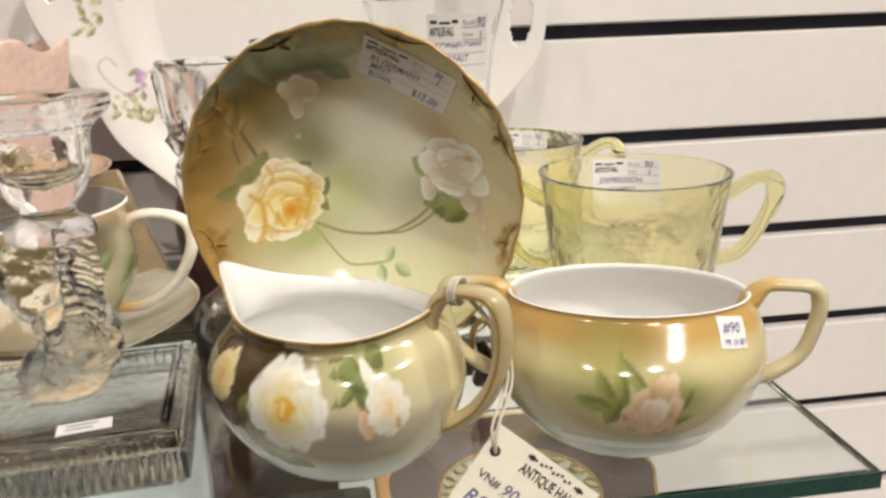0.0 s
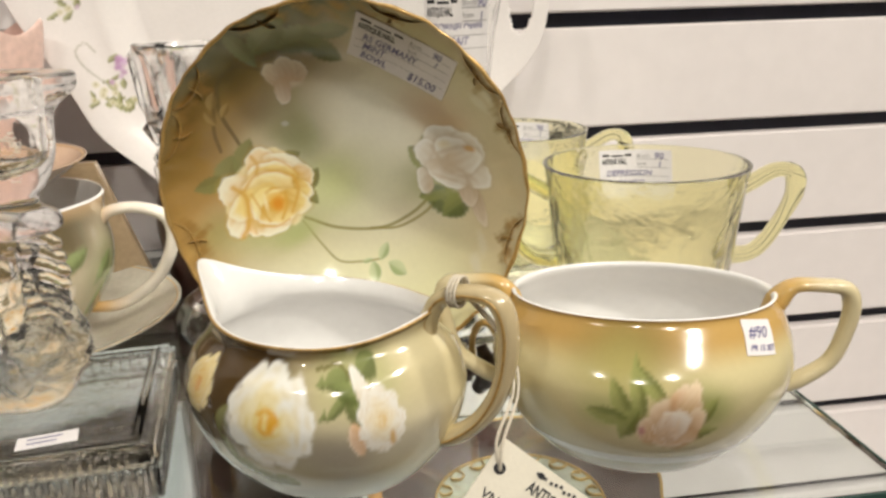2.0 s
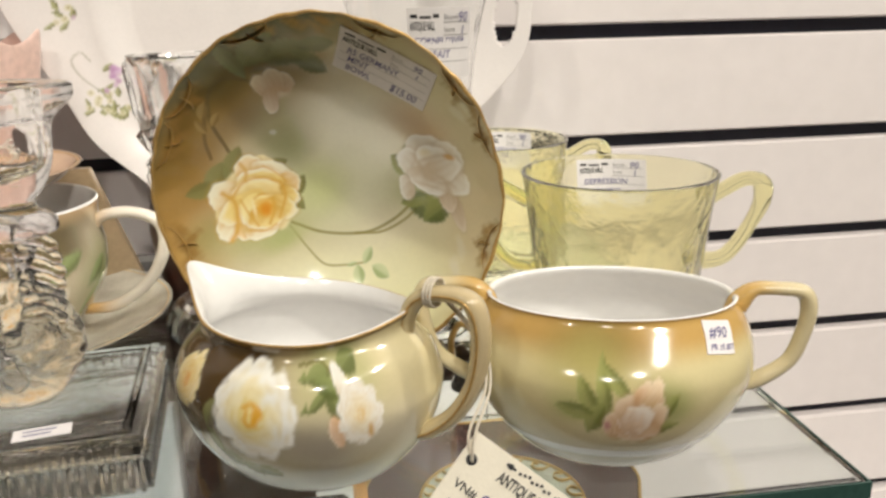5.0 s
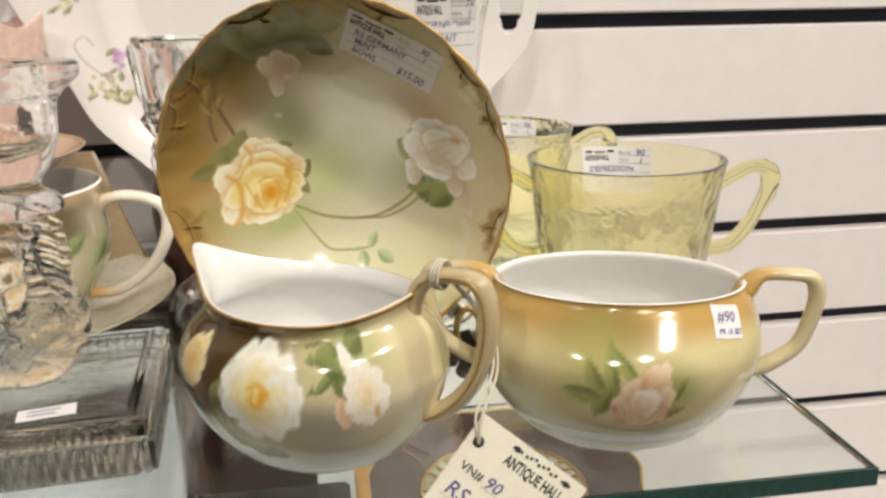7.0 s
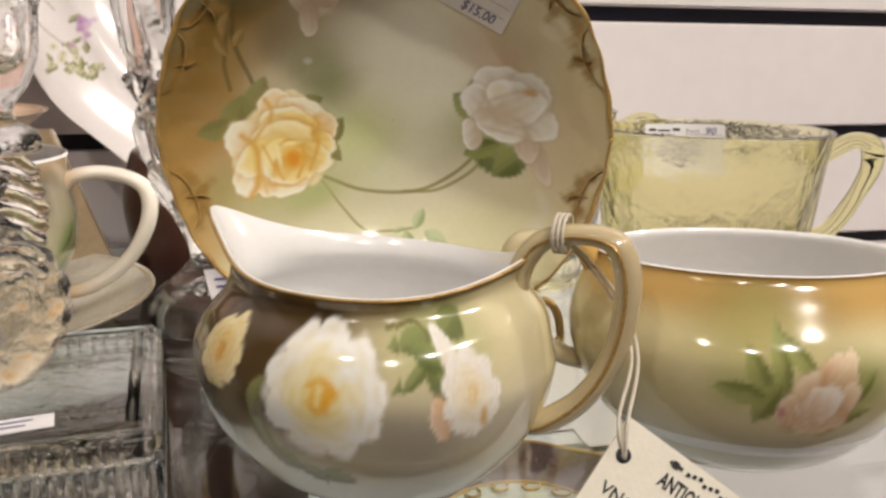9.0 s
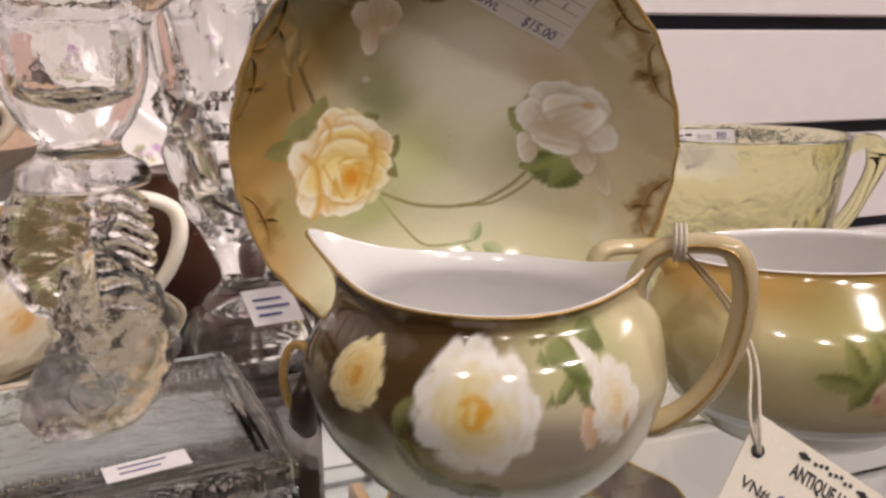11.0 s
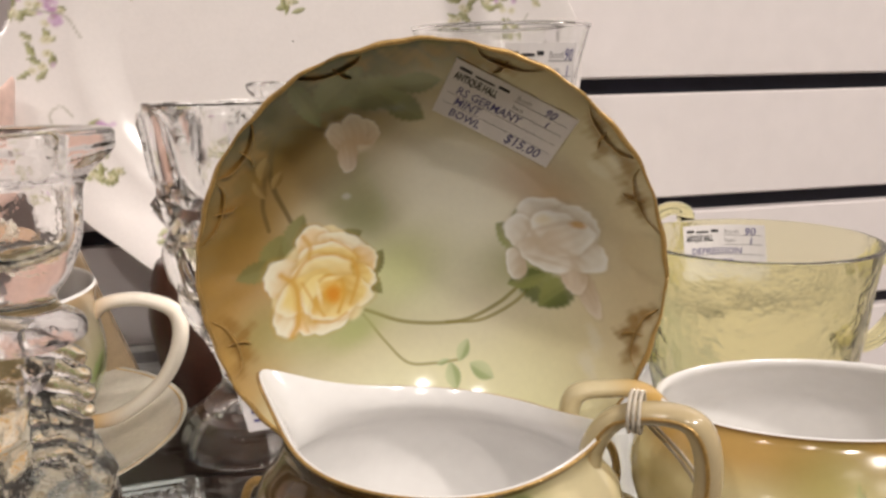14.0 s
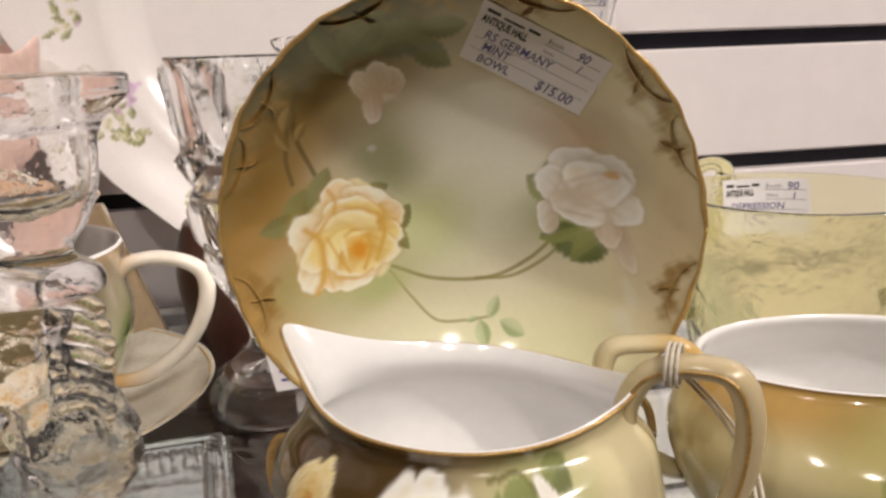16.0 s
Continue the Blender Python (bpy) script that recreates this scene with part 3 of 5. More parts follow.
def gilt_scroll(a0, flip):
    """A scroll of gilding beside the rim: a curl and leaves, slightly raised."""
    bms = []
    for pts, w in (([(0.99, -0.16), (0.955, -0.10), (0.94, 0.0), (0.955, 0.09), (0.99, 0.13)], 0.0016), ([(0.97, -0.02), (0.92, 0.0), (0.90, 0.03)], 0.0014)):
        q = smoothed([(r, a0 + flip * a, 0) for r, a in pts], 6)
        path = [bowl_place(BOWL_R * r * np.cos(a), BOWL_R * r * np.sin(a), 0.0001) for r, a, _ in q]
        n = len(path)
        bms.append(tube(path, [0.8 * w * (0.25 + 0.75 * np.sin(np.pi * (i + 0.5) / n)) for i in range(n)], 8, 0.14, (0, 0, 1)))
    return merged(*bms)


for deg, flip in ((20, 1), (38, -1), (70, 1), (112, -1), (146, 1), (162, -1), (200, 1), (342, -1), (300, 1), (245, -1)):
    part("gilt_scroll", gilt_scroll(radians(deg), flip), GOLD, bowl, "raised gold scroll")

stand = thing("plate_stand", (0.0235, 0.372, SHELF_Z), "small dark wooden plate stand with gilt rings under the bowl", "stand")
part("base", box(-0.040, 0.050, -0.004, 0.026, 0.0, 0.008, 0.002), DARK_WOOD, stand)
part("back", box(-0.02, 0.02, 0.028, 0.033, 0.0, 0.085, 0.002), DARK_WOOD, stand)
for sx in (-1, 1):
    part("foot", tube([(sx * 0.048, -0.016, 0.004), (sx * 0.05, -0.02, 0.009), (sx * 0.05, -0.024, 0.018), (sx * 0.048, -0.022, 0.024)], [0.003, 0.004, 0.0035, 0.002], 12), DARK_WOOD, stand)
    t = np.linspace(0, 2 * np.pi, 41)
    part("ring", tube(np.stack([sx * 0.050 + 0.0045 * np.cos(t), -0.020 - 0.003 * np.cos(t), 0.0215 + 0.0105 * np.sin(t)], -1), 0.0013, 10, 1, (0, 1, 0)), GOLD, stand, "upright gilt ring")


# ---- labels ----
def price_slip(parent, place, w, h, lines, booth=True):
    """A printed price slip: its heading, rules and handwriting."""
    tag_ob = slip("price_label", w, h, place, PAPER, parent, 0.0002, "white printed price label with handwriting")
    k = 0.00032
    s = h / 0.62
    bars("printed_ornament", [(0.05 * w, h * 0.86, 0.1 * w, h * 0.05), (0.18 * w, h * 0.85, 0.16 * w, h * 0.035), (0.37 * w, h * 0.86, 0.09 * w, h * 0.05)], place, PRINT, tag_ob, k)
    words("heading", "ANTIQUE HALL", 0.04 * w, h * 0.69, 0.17 * h, place, PRINT, tag_ob, k, 0.00012, wide=0.42 * w / (0.17 * h * 8.4))
    if booth:
        words("printed_word", "Booth", 0.53 * w, h * 0.83, 0.11 * h, place, GREY_PRINT, tag_ob, k)
        words("printed_word", "Item", 0.53 * w, h * 0.66, 0.11 * h, place, GREY_PRINT, tag_ob, k)
        words("handwriting", "90", 0.76 * w, h * 0.80, 0.2 * h, place, PEN, tag_ob, k, 0.00005, 0.2)
        words("handwriting", "1", 0.80 * w, h * 0.62, 0.18 * h, place, PEN, tag_ob, k, 0.00005, 0.2)
        bars("rule", [(0.52 * w, h * 0.79, 0.44 * w, h * 0.012), (0.52 * w, h * 0.61, 0.44 * w, h * 0.012), (0.04 * w, h * 0.42, 0.92 * w, h * 0.01), (0.04 * w, h * 0.24, 0.92 * w, h * 0.01)], place, GREY_PRINT, tag_ob, k * 0.9)
    for text, x, y, size in lines:
        words("handwriting", text, x * w, y * h, size * h, place, PEN, tag_ob, k, 0.00004, 0.15)
    return tag_ob


def bowl_label_place(x, y, lift):
    a = radians(-27.9)
    return bowl_place(0.0008 + x * np.cos(a) - y * np.sin(a), 0.0452 + x * np.sin(a) + y * np.cos(a), lift + 0.0002)


price_slip(bowl, bowl_label_place, 0.0376, 0.0168, [("RS GERMANY", 0.10, 0.46, 0.20), ("MINT", 0.12, 0.27, 0.20), ("BOWL", 0.12, 0.06, 0.20), ("$15.00", 0.60, 0.07, 0.24)])


# ---- creamer and sugar bowl ----
def vessel(at, name, profile, inner, paint, label, shape=None, seg=420, rows=10):
    """A painted vessel: an outer wall with its own glaze, a white inside."""
    ob = thing(name, at, label, name.split("_")[0])
    prof = smoothed(profile, rows)
    pts = turned(prof, seg)
    if shape:
        pts = shape(pts)
    body = part("body", sheet(pts), GLAZE, ob, "painted rose outside")
    a = np.arctan2(pts[..., 0], -pts[..., 1])
    painted(body, paint(a, pts[..., 2], np.linspace(0, 1, len(prof))[:, None] + 0 * a))
    ins = turned(smoothed(inner, 6), 128)
    if shape:
        ins = shape(ins)
    part("inside", sheet(ins), WHITE_CHINA, ob, "plain white inside")
    return ob, pts


def handle(parent, path, radii, glaze, flat=0.8, line=True):
    q = smoothed(path, 8)
    r = np.interp(np.linspace(0, 1, len(q)), np.linspace(0, 1, len(radii)), radii)
    h = part("handle", tube(q, r, 20, flat), GLAZE, parent, "curved handle")
    co = np.array([v.co[:] for v in h.data.vertices])
    painted(h, glaze(co))
    if line:
        part("gilt_line", tube(q[4:-3] + np.array([0, -1, 0]) * (r[4:-3, None] * 0.97), 0.0005, 6), GOLD, h, "thin gold line")
    return h


CREAMER, CREAM_TURN = (0.0145, 0.3165, 0.0), -34.0
CR = 0.0425


def creamer_shape(p):
    """Lifts the lip into a spout on one side and towards the handle on the other."""
    a = np.arctan2(p[..., 1], -p[..., 0])
    up = step(0.056, 0.068, p[..., 2])
    sp = np.exp(-((a / 0.48) ** 2)) * up
    wide = np.exp(-((a / 1.0) ** 2)) * up
    hd = np.exp(-(((np.abs(a) - np.pi) / 0.60) ** 2)) * step(0.044, 0.068, p[..., 2])
    q = p.copy()
    q[..., 1] *= 0.91
    q[..., 0] *= 1.085
    q[..., 2] += 0.010 * sp + 0.004 * wide + 0.008 * hd
    q[..., 0] += -0.0115 * sp + 0.005 * hd
    q[..., 1] *= 1 - 0.35 * sp
    return q


def creamer_paint(a, z, s):
    a = (a + radians(CREAM_TURN) + np.pi) % (2 * np.pi) - np.pi
    x, y = a * CR, z * 0.821 + 0.0015
    x = np.where(x > 0, x * 1.3, x + 0.002)
    c = np.zeros((*x.shape, 3)) + np.array((0.68, 0.60, 0.37))
    n = 0.004 * wobble(x, y, 70.0, 2.0)
    c = mixed(c, (0.40, 0.41, 0.18), step(-0.005, 0.012, x + n) * (1 - step(0.014, 0.032, x + n)) * step(0.034, 0.05, y) * 0.8)
    c = mixed(c, (0.075, 0.043, 0.013), (1 - step(-0.022, 0.012, x + 0.35 * (0.05 - y) + n)) * step(0.012, 0.034, y + n))
    c = mixed(c, (0.17, 0.10, 0.03), step(0.052, 0.064, y + n) * (1 - step(0.0, 0.034, x)) * 0.95)
    c = mixed(c, (0.36, 0.24, 0.09), step(0.056, 0.066, y + n) * 0.6)
    c = mixed(c, (0.64, 0.62, 0.57), 1 - step(0.006, 0.026, y + n))
    # grey shadows under the leaves and right rose, painted into the glaze colour
    c = dab(c, x, y, 0.006, 0.028, 0.026, 0.013, 0, (0.30, 0.27, 0.23), 0.95, 0.85, 0.03)
    c = dab(c, x, y, 0.034, 0.030, 0.02, 0.012, 0, (0.46, 0.42, 0.36), 0.95, 0.6, 0.03)
    for px, py, ln, wd, tn in ((-0.034, 0.026, 0.006, 0.0030, -60), (-0.029, 0.021, 0.007, 0.0032, -30), (-0.021, 0.018, 0.006, 0.0026, -20), (-0.014, 0.0175, 0.006, 0.0026, -12), (-0.034, 0.036, 0.006, 0.003, 60)):
        c = leaf(c, x, y, px, py, ln, wd, tn, (0.13, 0.12, 0.04), (0.26, 0.26, 0.10))
    for px, py, ln, wd, tn in ((0.006, 0.049, 0.007, 0.0025, 10), (0.0115, 0.042, 0.0085, 0.0042, -65), (0.0195, 0.052, 0.0055, 0.0036, 25), (0.0045, 0.0425, 0.006, 0.0018, 35), (0.009, 0.046, 0.006, 0.003, -20)):
        c = leaf(c, x, y, px, py, ln, wd, tn, (0.11, 0.135, 0.04), (0.24, 0.28, 0.10))
    c = stem(c, x, y, [(-0.034, 0.034), (-0.030, 0.022), (-0.018, 0.015)], 0.0007, (0.16, 0.12, 0.04))
    c = stem(c, x, y, [(0.0, 0.051), (0.008, 0.052), (0.014, 0.047)], 0.0006, (0.18, 0.16, 0.05))
    c = loose_rose(c, x, y, -0.0165, 0.0380, 0.0156, (0.87, 0.86, 0.80), (0.91, 0.90, 0.87), (0.72, 0.62, 0.40), (0.84, 0.68, 0.22), (0.78, 0.40, 0.04), 4)
    c = loose_rose(c, x, y, -0.0495, 0.0420, 0.0085, (0.82, 0.70, 0.36), (0.88, 0.80, 0.56), (0.62, 0.40, 0.10), (0.76, 0.50, 0.12), (0.66, 0.30, 0.04), 9)
    rx_, ry_ = x, y
    x, y = x + 0.0055, y + 0.0035
    c = petal(c, x, y, 0.0165, 0.0365, 0.0055, 0.0032, 110, (0.78, 0.58, 0.42), (0.84, 0.72, 0.58), (0.66, 0.42, 0.24))
    c = petal(c, x, y, 0.0205, 0.0495, 0.0030, 0.0060, 20, (0.82, 0.79, 0.72), (0.88, 0.86, 0.82), (0.70, 0.60, 0.44))
    c = loose_rose(c, x, y, 0.0255, 0.0415, 0.0088, (0.83, 0.80, 0.73), (0.89, 0.87, 0.83), (0.70, 0.58, 0.42), (0.80, 0.68, 0.44), (0.74, 0.55, 0.28), 13, 1.15)
    c = dab(c, x, y, 0.029, 0.036, 0.0014, 0.0028, 10, (0.62, 0.34, 0.06), 0.6, 0.8)
    x, y = rx_, ry_
    c = mixed(c, (0.20, 0.11, 0.03), step(0.955, 0.975, s) * 0.9)
    return c


cream_prof = [(0.0005, 0.001), (0.018, 0.001), (0.0205, 0.0), (0.0225, 0.0015), (0.030, 0.008), (0.0385, 0.022), (0.0425, 0.037), (0.0422, 0.046), (0.0385, 0.055), (0.0318, 0.0615), (0.0328, 0.067)]
cream_in = [(0.0328, 0.067), (0.0318, 0.0672), (0.0302, 0.0615), (0.036, 0.054), (0.039, 0.046), (0.040, 0.036), (0.036, 0.022), (0.028, 0.010), (0.0005, 0.006)]
creamer, cream_pts = vessel(CREAMER, "creamer_jug", cream_prof, cream_in, creamer_paint, "small porcelain creamer painted with white roses, shaded brown to cream", creamer_shape)
creamer.matrix_world = pose(*CREAMER, 0, 0, CREAM_TURN)
settle(creamer, 0.067)

lip = np.concatenate([cream_pts[-1], cream_pts[-1][:1]])
part("gilt_lip", tube(lip, 0.0005, 6, 1.0, (0, 0, 1)), GOLD, creamer, "thin brown-gold lip line")


def cream_handle_glaze(co):
    t = step(0.03, 0.062, co[:, 0])
    return mixed(np.zeros((len(co), 3)) + np.array((0.62, 0.52, 0.30)), (0.52, 0.42, 0.25), t)


handle(creamer, [(0.0375, 0.0, 0.0635), (0.0385, 0, 0.0720), (0.0435, 0, 0.0800), (0.0535, 0, 0.0825), (0.0605, 0, 0.0795), (0.063, 0, 0.067), (0.0605, 0, 0.049), (0.054, 0, 0.035), (0.045, 0, 0.026), (0.038, 0, 0.023)], [0.0030, 0.0036, 0.0036, 0.0037, 0.0040, 0.0038, 0.0036, 0.0038, 0.0043, 0.003], cream_handle_glaze)

SUGAR, SUGAR_TURN = (0.1172, 0.3120, 0.0), -16.0
SR = 0.0505


def sugar_shape(p):
    """An oval bowl, drawn in towards its rim."""
    q = p.copy()
    q[..., 1] *= 0.86 - 0.18 * step(0.044, 0.068, p[..., 2])
    return q



def sugar_paint(a, z, s):
    x, y = np.where(np.abs(a) < np.pi / 2, np.sin(a), 2) * SR - 0.0045, z * 0.82 + 0.0025
    c = np.zeros((*x.shape, 3)) + np.array((0.66, 0.58, 0.33))
    c = mixed(c, (0.55, 0.49, 0.42), 1 - step(0.004, 0.030, y))
    c = mixed(c, (0.53, 0.32, 0.09), step(0.044, 0.053, y) * 0.9)
    c = dab(c, x, y, -0.012, 0.051, 0.03, 0.010, 0, (0.22, 0.15, 0.04), 0.95, 0.85, 0.03)
    c = dab(c, x, y, -0.016, 0.046, 0.022, 0.012, 0, (0.44, 0.40, 0.14), 0.95, 0.7, 0.03)
    c = dab(c, x, y, 0.013, 0.035, 0.013, 0.010, 0, (0.28, 0.30, 0.10), 0.95, 0.95, 0.03)
    c = dab(c, x, y, -0.021, 0.034, 0.010, 0.007, 0, (0.42, 0.42, 0.17), 0.95, 0.8, 0.03)
    for px, py, ln, wd, tn in ((-0.014, 0.036, 0.010, 0.0035, 120), (-0.009, 0.040, 0.011, 0.003, 100), (-0.012, 0.031, 0.007, 0.004, 60), (-0.004, 0.042, 0.009, 0.0025, 140), (-0.019, 0.033, 0.008, 0.003, 170), (0.013, 0.033, 0.008, 0.003, 50), (0.012, 0.027, 0.008, 0.0025, 10)):
        c = leaf(c, x, y, px, py, ln, wd, tn, (0.15, 0.17, 0.045), (0.34, 0.36, 0.12))
    for px, py, rx, ry, tn in ((0.001, 0.032, 0.0075, 0.008, 10), (0.007, 0.037, 0.006, 0.0065, -30), (0.009, 0.029, 0.005, 0.008, -20), (-0.004, 0.028, 0.005, 0.006, 60), (0.004, 0.0265, 0.009, 0.005, 180)):
        c = petal(c, x, y, px, py, rx, ry, tn, (0.72, 0.53, 0.36), (0.78, 0.64, 0.47), (0.55, 0.32, 0.16))
    c = petal(c, x, y, 0.0085, 0.0385, 0.0028, 0.0065, -35, (0.76, 0.60, 0.42), (0.82, 0.68, 0.50), (0.58, 0.38, 0.20))
    c = petal(c, x, y, 0.0035, 0.0305, 0.0062, 0.0060, -20, (0.78, 0.70, 0.62), (0.80, 0.74, 0.66), (0.62, 0.44, 0.30))
    rnd = random.Random(6)
    for _ in range(20):
        a, f = rnd.uniform(0, 6.28), rnd.uniform(0.001, 0.009)
        c = dab(c, x, y, 0.003 + f * np.cos(a), 0.0305 + 0.8 * f * np.sin(a), rnd.uniform(0.0015, 0.003), rnd.uniform(0.0003, 0.0006), np.degrees(a) + 90 + rnd.uniform(-30, 30), rnd.choice([(0.82, 0.72, 0.60), (0.76, 0.58, 0.40), (0.58, 0.36, 0.20)]), 0.8, 0.55, 0.12)
    c = dab(c, x, y, -0.0075, 0.0285, 0.0016, 0.0022, 0, (0.48, 0.20, 0.22), 0.7, 0.8)
    c = mixed(c, (0.40, 0.22, 0.06), step(0.955, 0.975, s) * 0.8)
    return c


sugar_prof = [(0.0005, 0.001), (0.020, 0.001), (0.0225, 0.0), (0.025, 0.0015), (0.033, 0.008), (0.0425, 0.022), (0.0475, 0.037), (0.0475, 0.049), (0.0445, 0.060), (0.0415, 0.0655), (0.0418, 0.0675)]
sugar_in = [(0.0418, 0.0675), (0.0408, 0.0677), (0.0400, 0.0655), (0.0428, 0.059), (0.046, 0.048), (0.0455, 0.037), (0.042, 0.022), (0.032, 0.010), (0.0005, 0.006)]
sugar, sugar_pts = vessel(SUGAR, "sugar_bowl", sugar_prof, sugar_in, sugar_paint, "open two-handled porcelain sugar bowl, orange rim, peach rose", sugar_shape)
sugar.matrix_world = pose(*SUGAR, 0, 0, SUGAR_TURN)
settle(sugar, 0.0685)


def sugar_handle_glaze(co):
    d = np.abs(co[:, 0])
    c = mixed(np.zeros((len(co), 3)) + np.array((0.66, 0.57, 0.36)), (0.58, 0.37, 0.12), (1 - step(0.044, 0.058, d)) * step(0.04, 0.06, co[:, 2]))
    return c


for sx in (1, -1):
    handle(sugar, [(sx * 0.0400, 0, 0.056), (sx * 0.0425, 0, 0.064), (sx * 0.047, 0, 0.0695), (sx * 0.055, 0, 0.0700), (sx * 0.0625, 0, 0.0688), (sx * 0.0650, 0, 0.0625), (sx * 0.0640, 0, 0.052), (sx * 0.0600, 0, 0.039), (sx * 0.050, 0, 0.030), (sx * 0.043, 0, 0.027)], [0.004, 0.0046, 0.0034, 0.0032, 0.0035, 0.0033, 0.0031, 0.0031, 0.0037, 0.003], sugar_handle_glaze, 0.85, False)


def round_place(r_at, side=1):
    """Places on a turned wall: x along the round from angle 0 (towards the aisle), y the height."""
    def place(x, y, lift, a0=0.0):
        r = r_at(y) + side * lift
        a = a0 + x / r_at(y)
        return Vector((r * np.sin(a), -r * np.cos(a), y))
    return place


sp = smoothed(sugar_prof, 10)
SUGAR_R = lambda z: float(np.interp(z, sp[20:, 1], sp[20:, 0]))
sugar_at = round_place(SUGAR_R)
STICK_A = radians(37)


def sticker_place(x, y, lift):
    t = radians(-10)
    p = sugar_at(x * np.cos(t) - y * np.sin(t), 0.0555 + x * np.sin(t) + y * np.cos(t), lift + 0.0003, STICK_A)
    return Vector(sugar_shape(np.array(p)))


sticker = slip("price_sticker", 0.0125, 0.0105, sticker_place, PAPER, sugar, 0.0002, "small white handwritten price sticker")
words("handwriting", "#90", 0.0014, 0.0052, 0.0050, sticker_place, PEN, sticker, 0.0004, 0.00005, 0.2)
words("handwriting", "PR 15 SET", 0.0014, 0.0014, 0.0025, sticker_place, PEN, sticker, 0.0004, 0.00004, 0.2)


# ---- swing tag on the creamer ----
TAG_M = Matrix.Translation((0.0605, 0.2665, 0.036)) @ Matrix.Rotation(radians(-6), 4, "Z") @ Matrix.Rotation(radians(90 - 22), 4, "X") @ Matrix.Rotation(radians(-38), 4, "Z")
swing = thing("swing_tag", (0, 0, 0), "cream card price tag tied with string to the creamer's handle", "price tag")
swing.matrix_world = TAG_M


def tag_place(x, y, lift):
    return Vector((x, y, lift + 0.0006 * np.sin(60 * x)))


TW, TH = 0.0365, 0.060
card = slip("card", TW, TH, lambda x, y, k: tag_place(x - 0.0035, y - TH + 0.0075, k), CARD, swing, 0.0004)
part("eyelet", lathe([(0.0006, 0.0006), (0.0016, 0.0007), (0.0017, 0.0005)], 20), PRINT, swing, "punched hole")
tag_at = lambda x, y, k: tag_place(x - 0.0035, y - TH + 0.0075, k)
words("print", "VN#", 0.003, TH - 0.0165, 0.0038, tag_at, PRINT, card, 0.0006, 0.00005)
words("handwriting", "90", 0.0115, TH - 0.0168, 0.0052, tag_at, PEN, card, 0.0006, 0.00005, 0.2)
words("heading", "ANTIQUE HALL", 0.0125, TH - 0.0082, 0.0046, tag_at, PRINT, card, 0.0006, 0.00012, wide=0.60)
bars("printed_ornament", [(0.0125, TH - 0.0030, 0.0032, 0.0008), (0.0132, TH - 0.0034, 0.0014, 0.0016), (0.0290, TH - 0.0030, 0.0032, 0.0008), (0.0300, TH - 0.0034, 0.0014, 0.0016)] + [(0.0168 + 0.0014 * i, TH - 0.0032 + 0.0004 * (i % 3), 0.0009, 0.0009) for i in range(8)], tag_at, PRINT, card, 0.0006)
bars("rule", [(0.0115 + 0.0011 * i, TH - 0.0175, 0.0006, 0.0003) for i in range(18)] + [(0.003 + 0.0011 * i, TH - 0.0255, 0.0006, 0.0003) for i in range(26)], tag_at, GREY_PRINT, card, 0.0005)
words("handwriting", "RS GER", 0.003, TH - 0.0245, 0.0064, tag_at, PEN, card, 0.0006, 0.00005, 0.2)
words("handwriting", "CREAM", 0.003, TH - 0.0335, 0.0064, tag_at, PEN, card, 0.0006, 0.00005, 0.2)
inv = TAG_M.inverted()
HX, HY = Vector((0.829, -0.559, 0)), Vector((0.559, 0.829, 0))
grip = Vector((0.0145, 0.3165, 0.0795)) + HX * 0.0475
foot = Vector((0.0145, 0.3165, 0))
for dx, sag in ((0.0006, 0.0012), (-0.0008, -0.0004)):
    pts = [Vector((0.0605, 0.2655, 0.0355)), Vector((0.0612 + dx, 0.2690 - sag, 0.0430)), foot + HX * (0.0655 + dx) - HY * 0.001 + Vector((0, 0, 0.0530)), foot + HX * (0.0590 + sag) + HY * 0.0060 + Vector((0, 0, 0.0640)), grip + HY * 0.0050 + HX * dx - Vector((0, 0, 0.002))]
    part("string", tube(smoothed([inv @ p for p in pts], 6), 0.00042, 8), STRING, swing, "thin white string")
for k in range(3):
    a = np.linspace(0, 2 * np.pi, 25)
    lp = [inv @ (grip + HX * 0.0011 * (k - 1) + HY * (0.0051 * math.cos(t)) + Vector((0, 0, 0.0043 * math.sin(t)))) for t in a]
    part("string_loop", tube(lp, 0.00042, 8, 1.0, inv.to_3x3() @ HX), STRING, swing, "string wound round the handle")


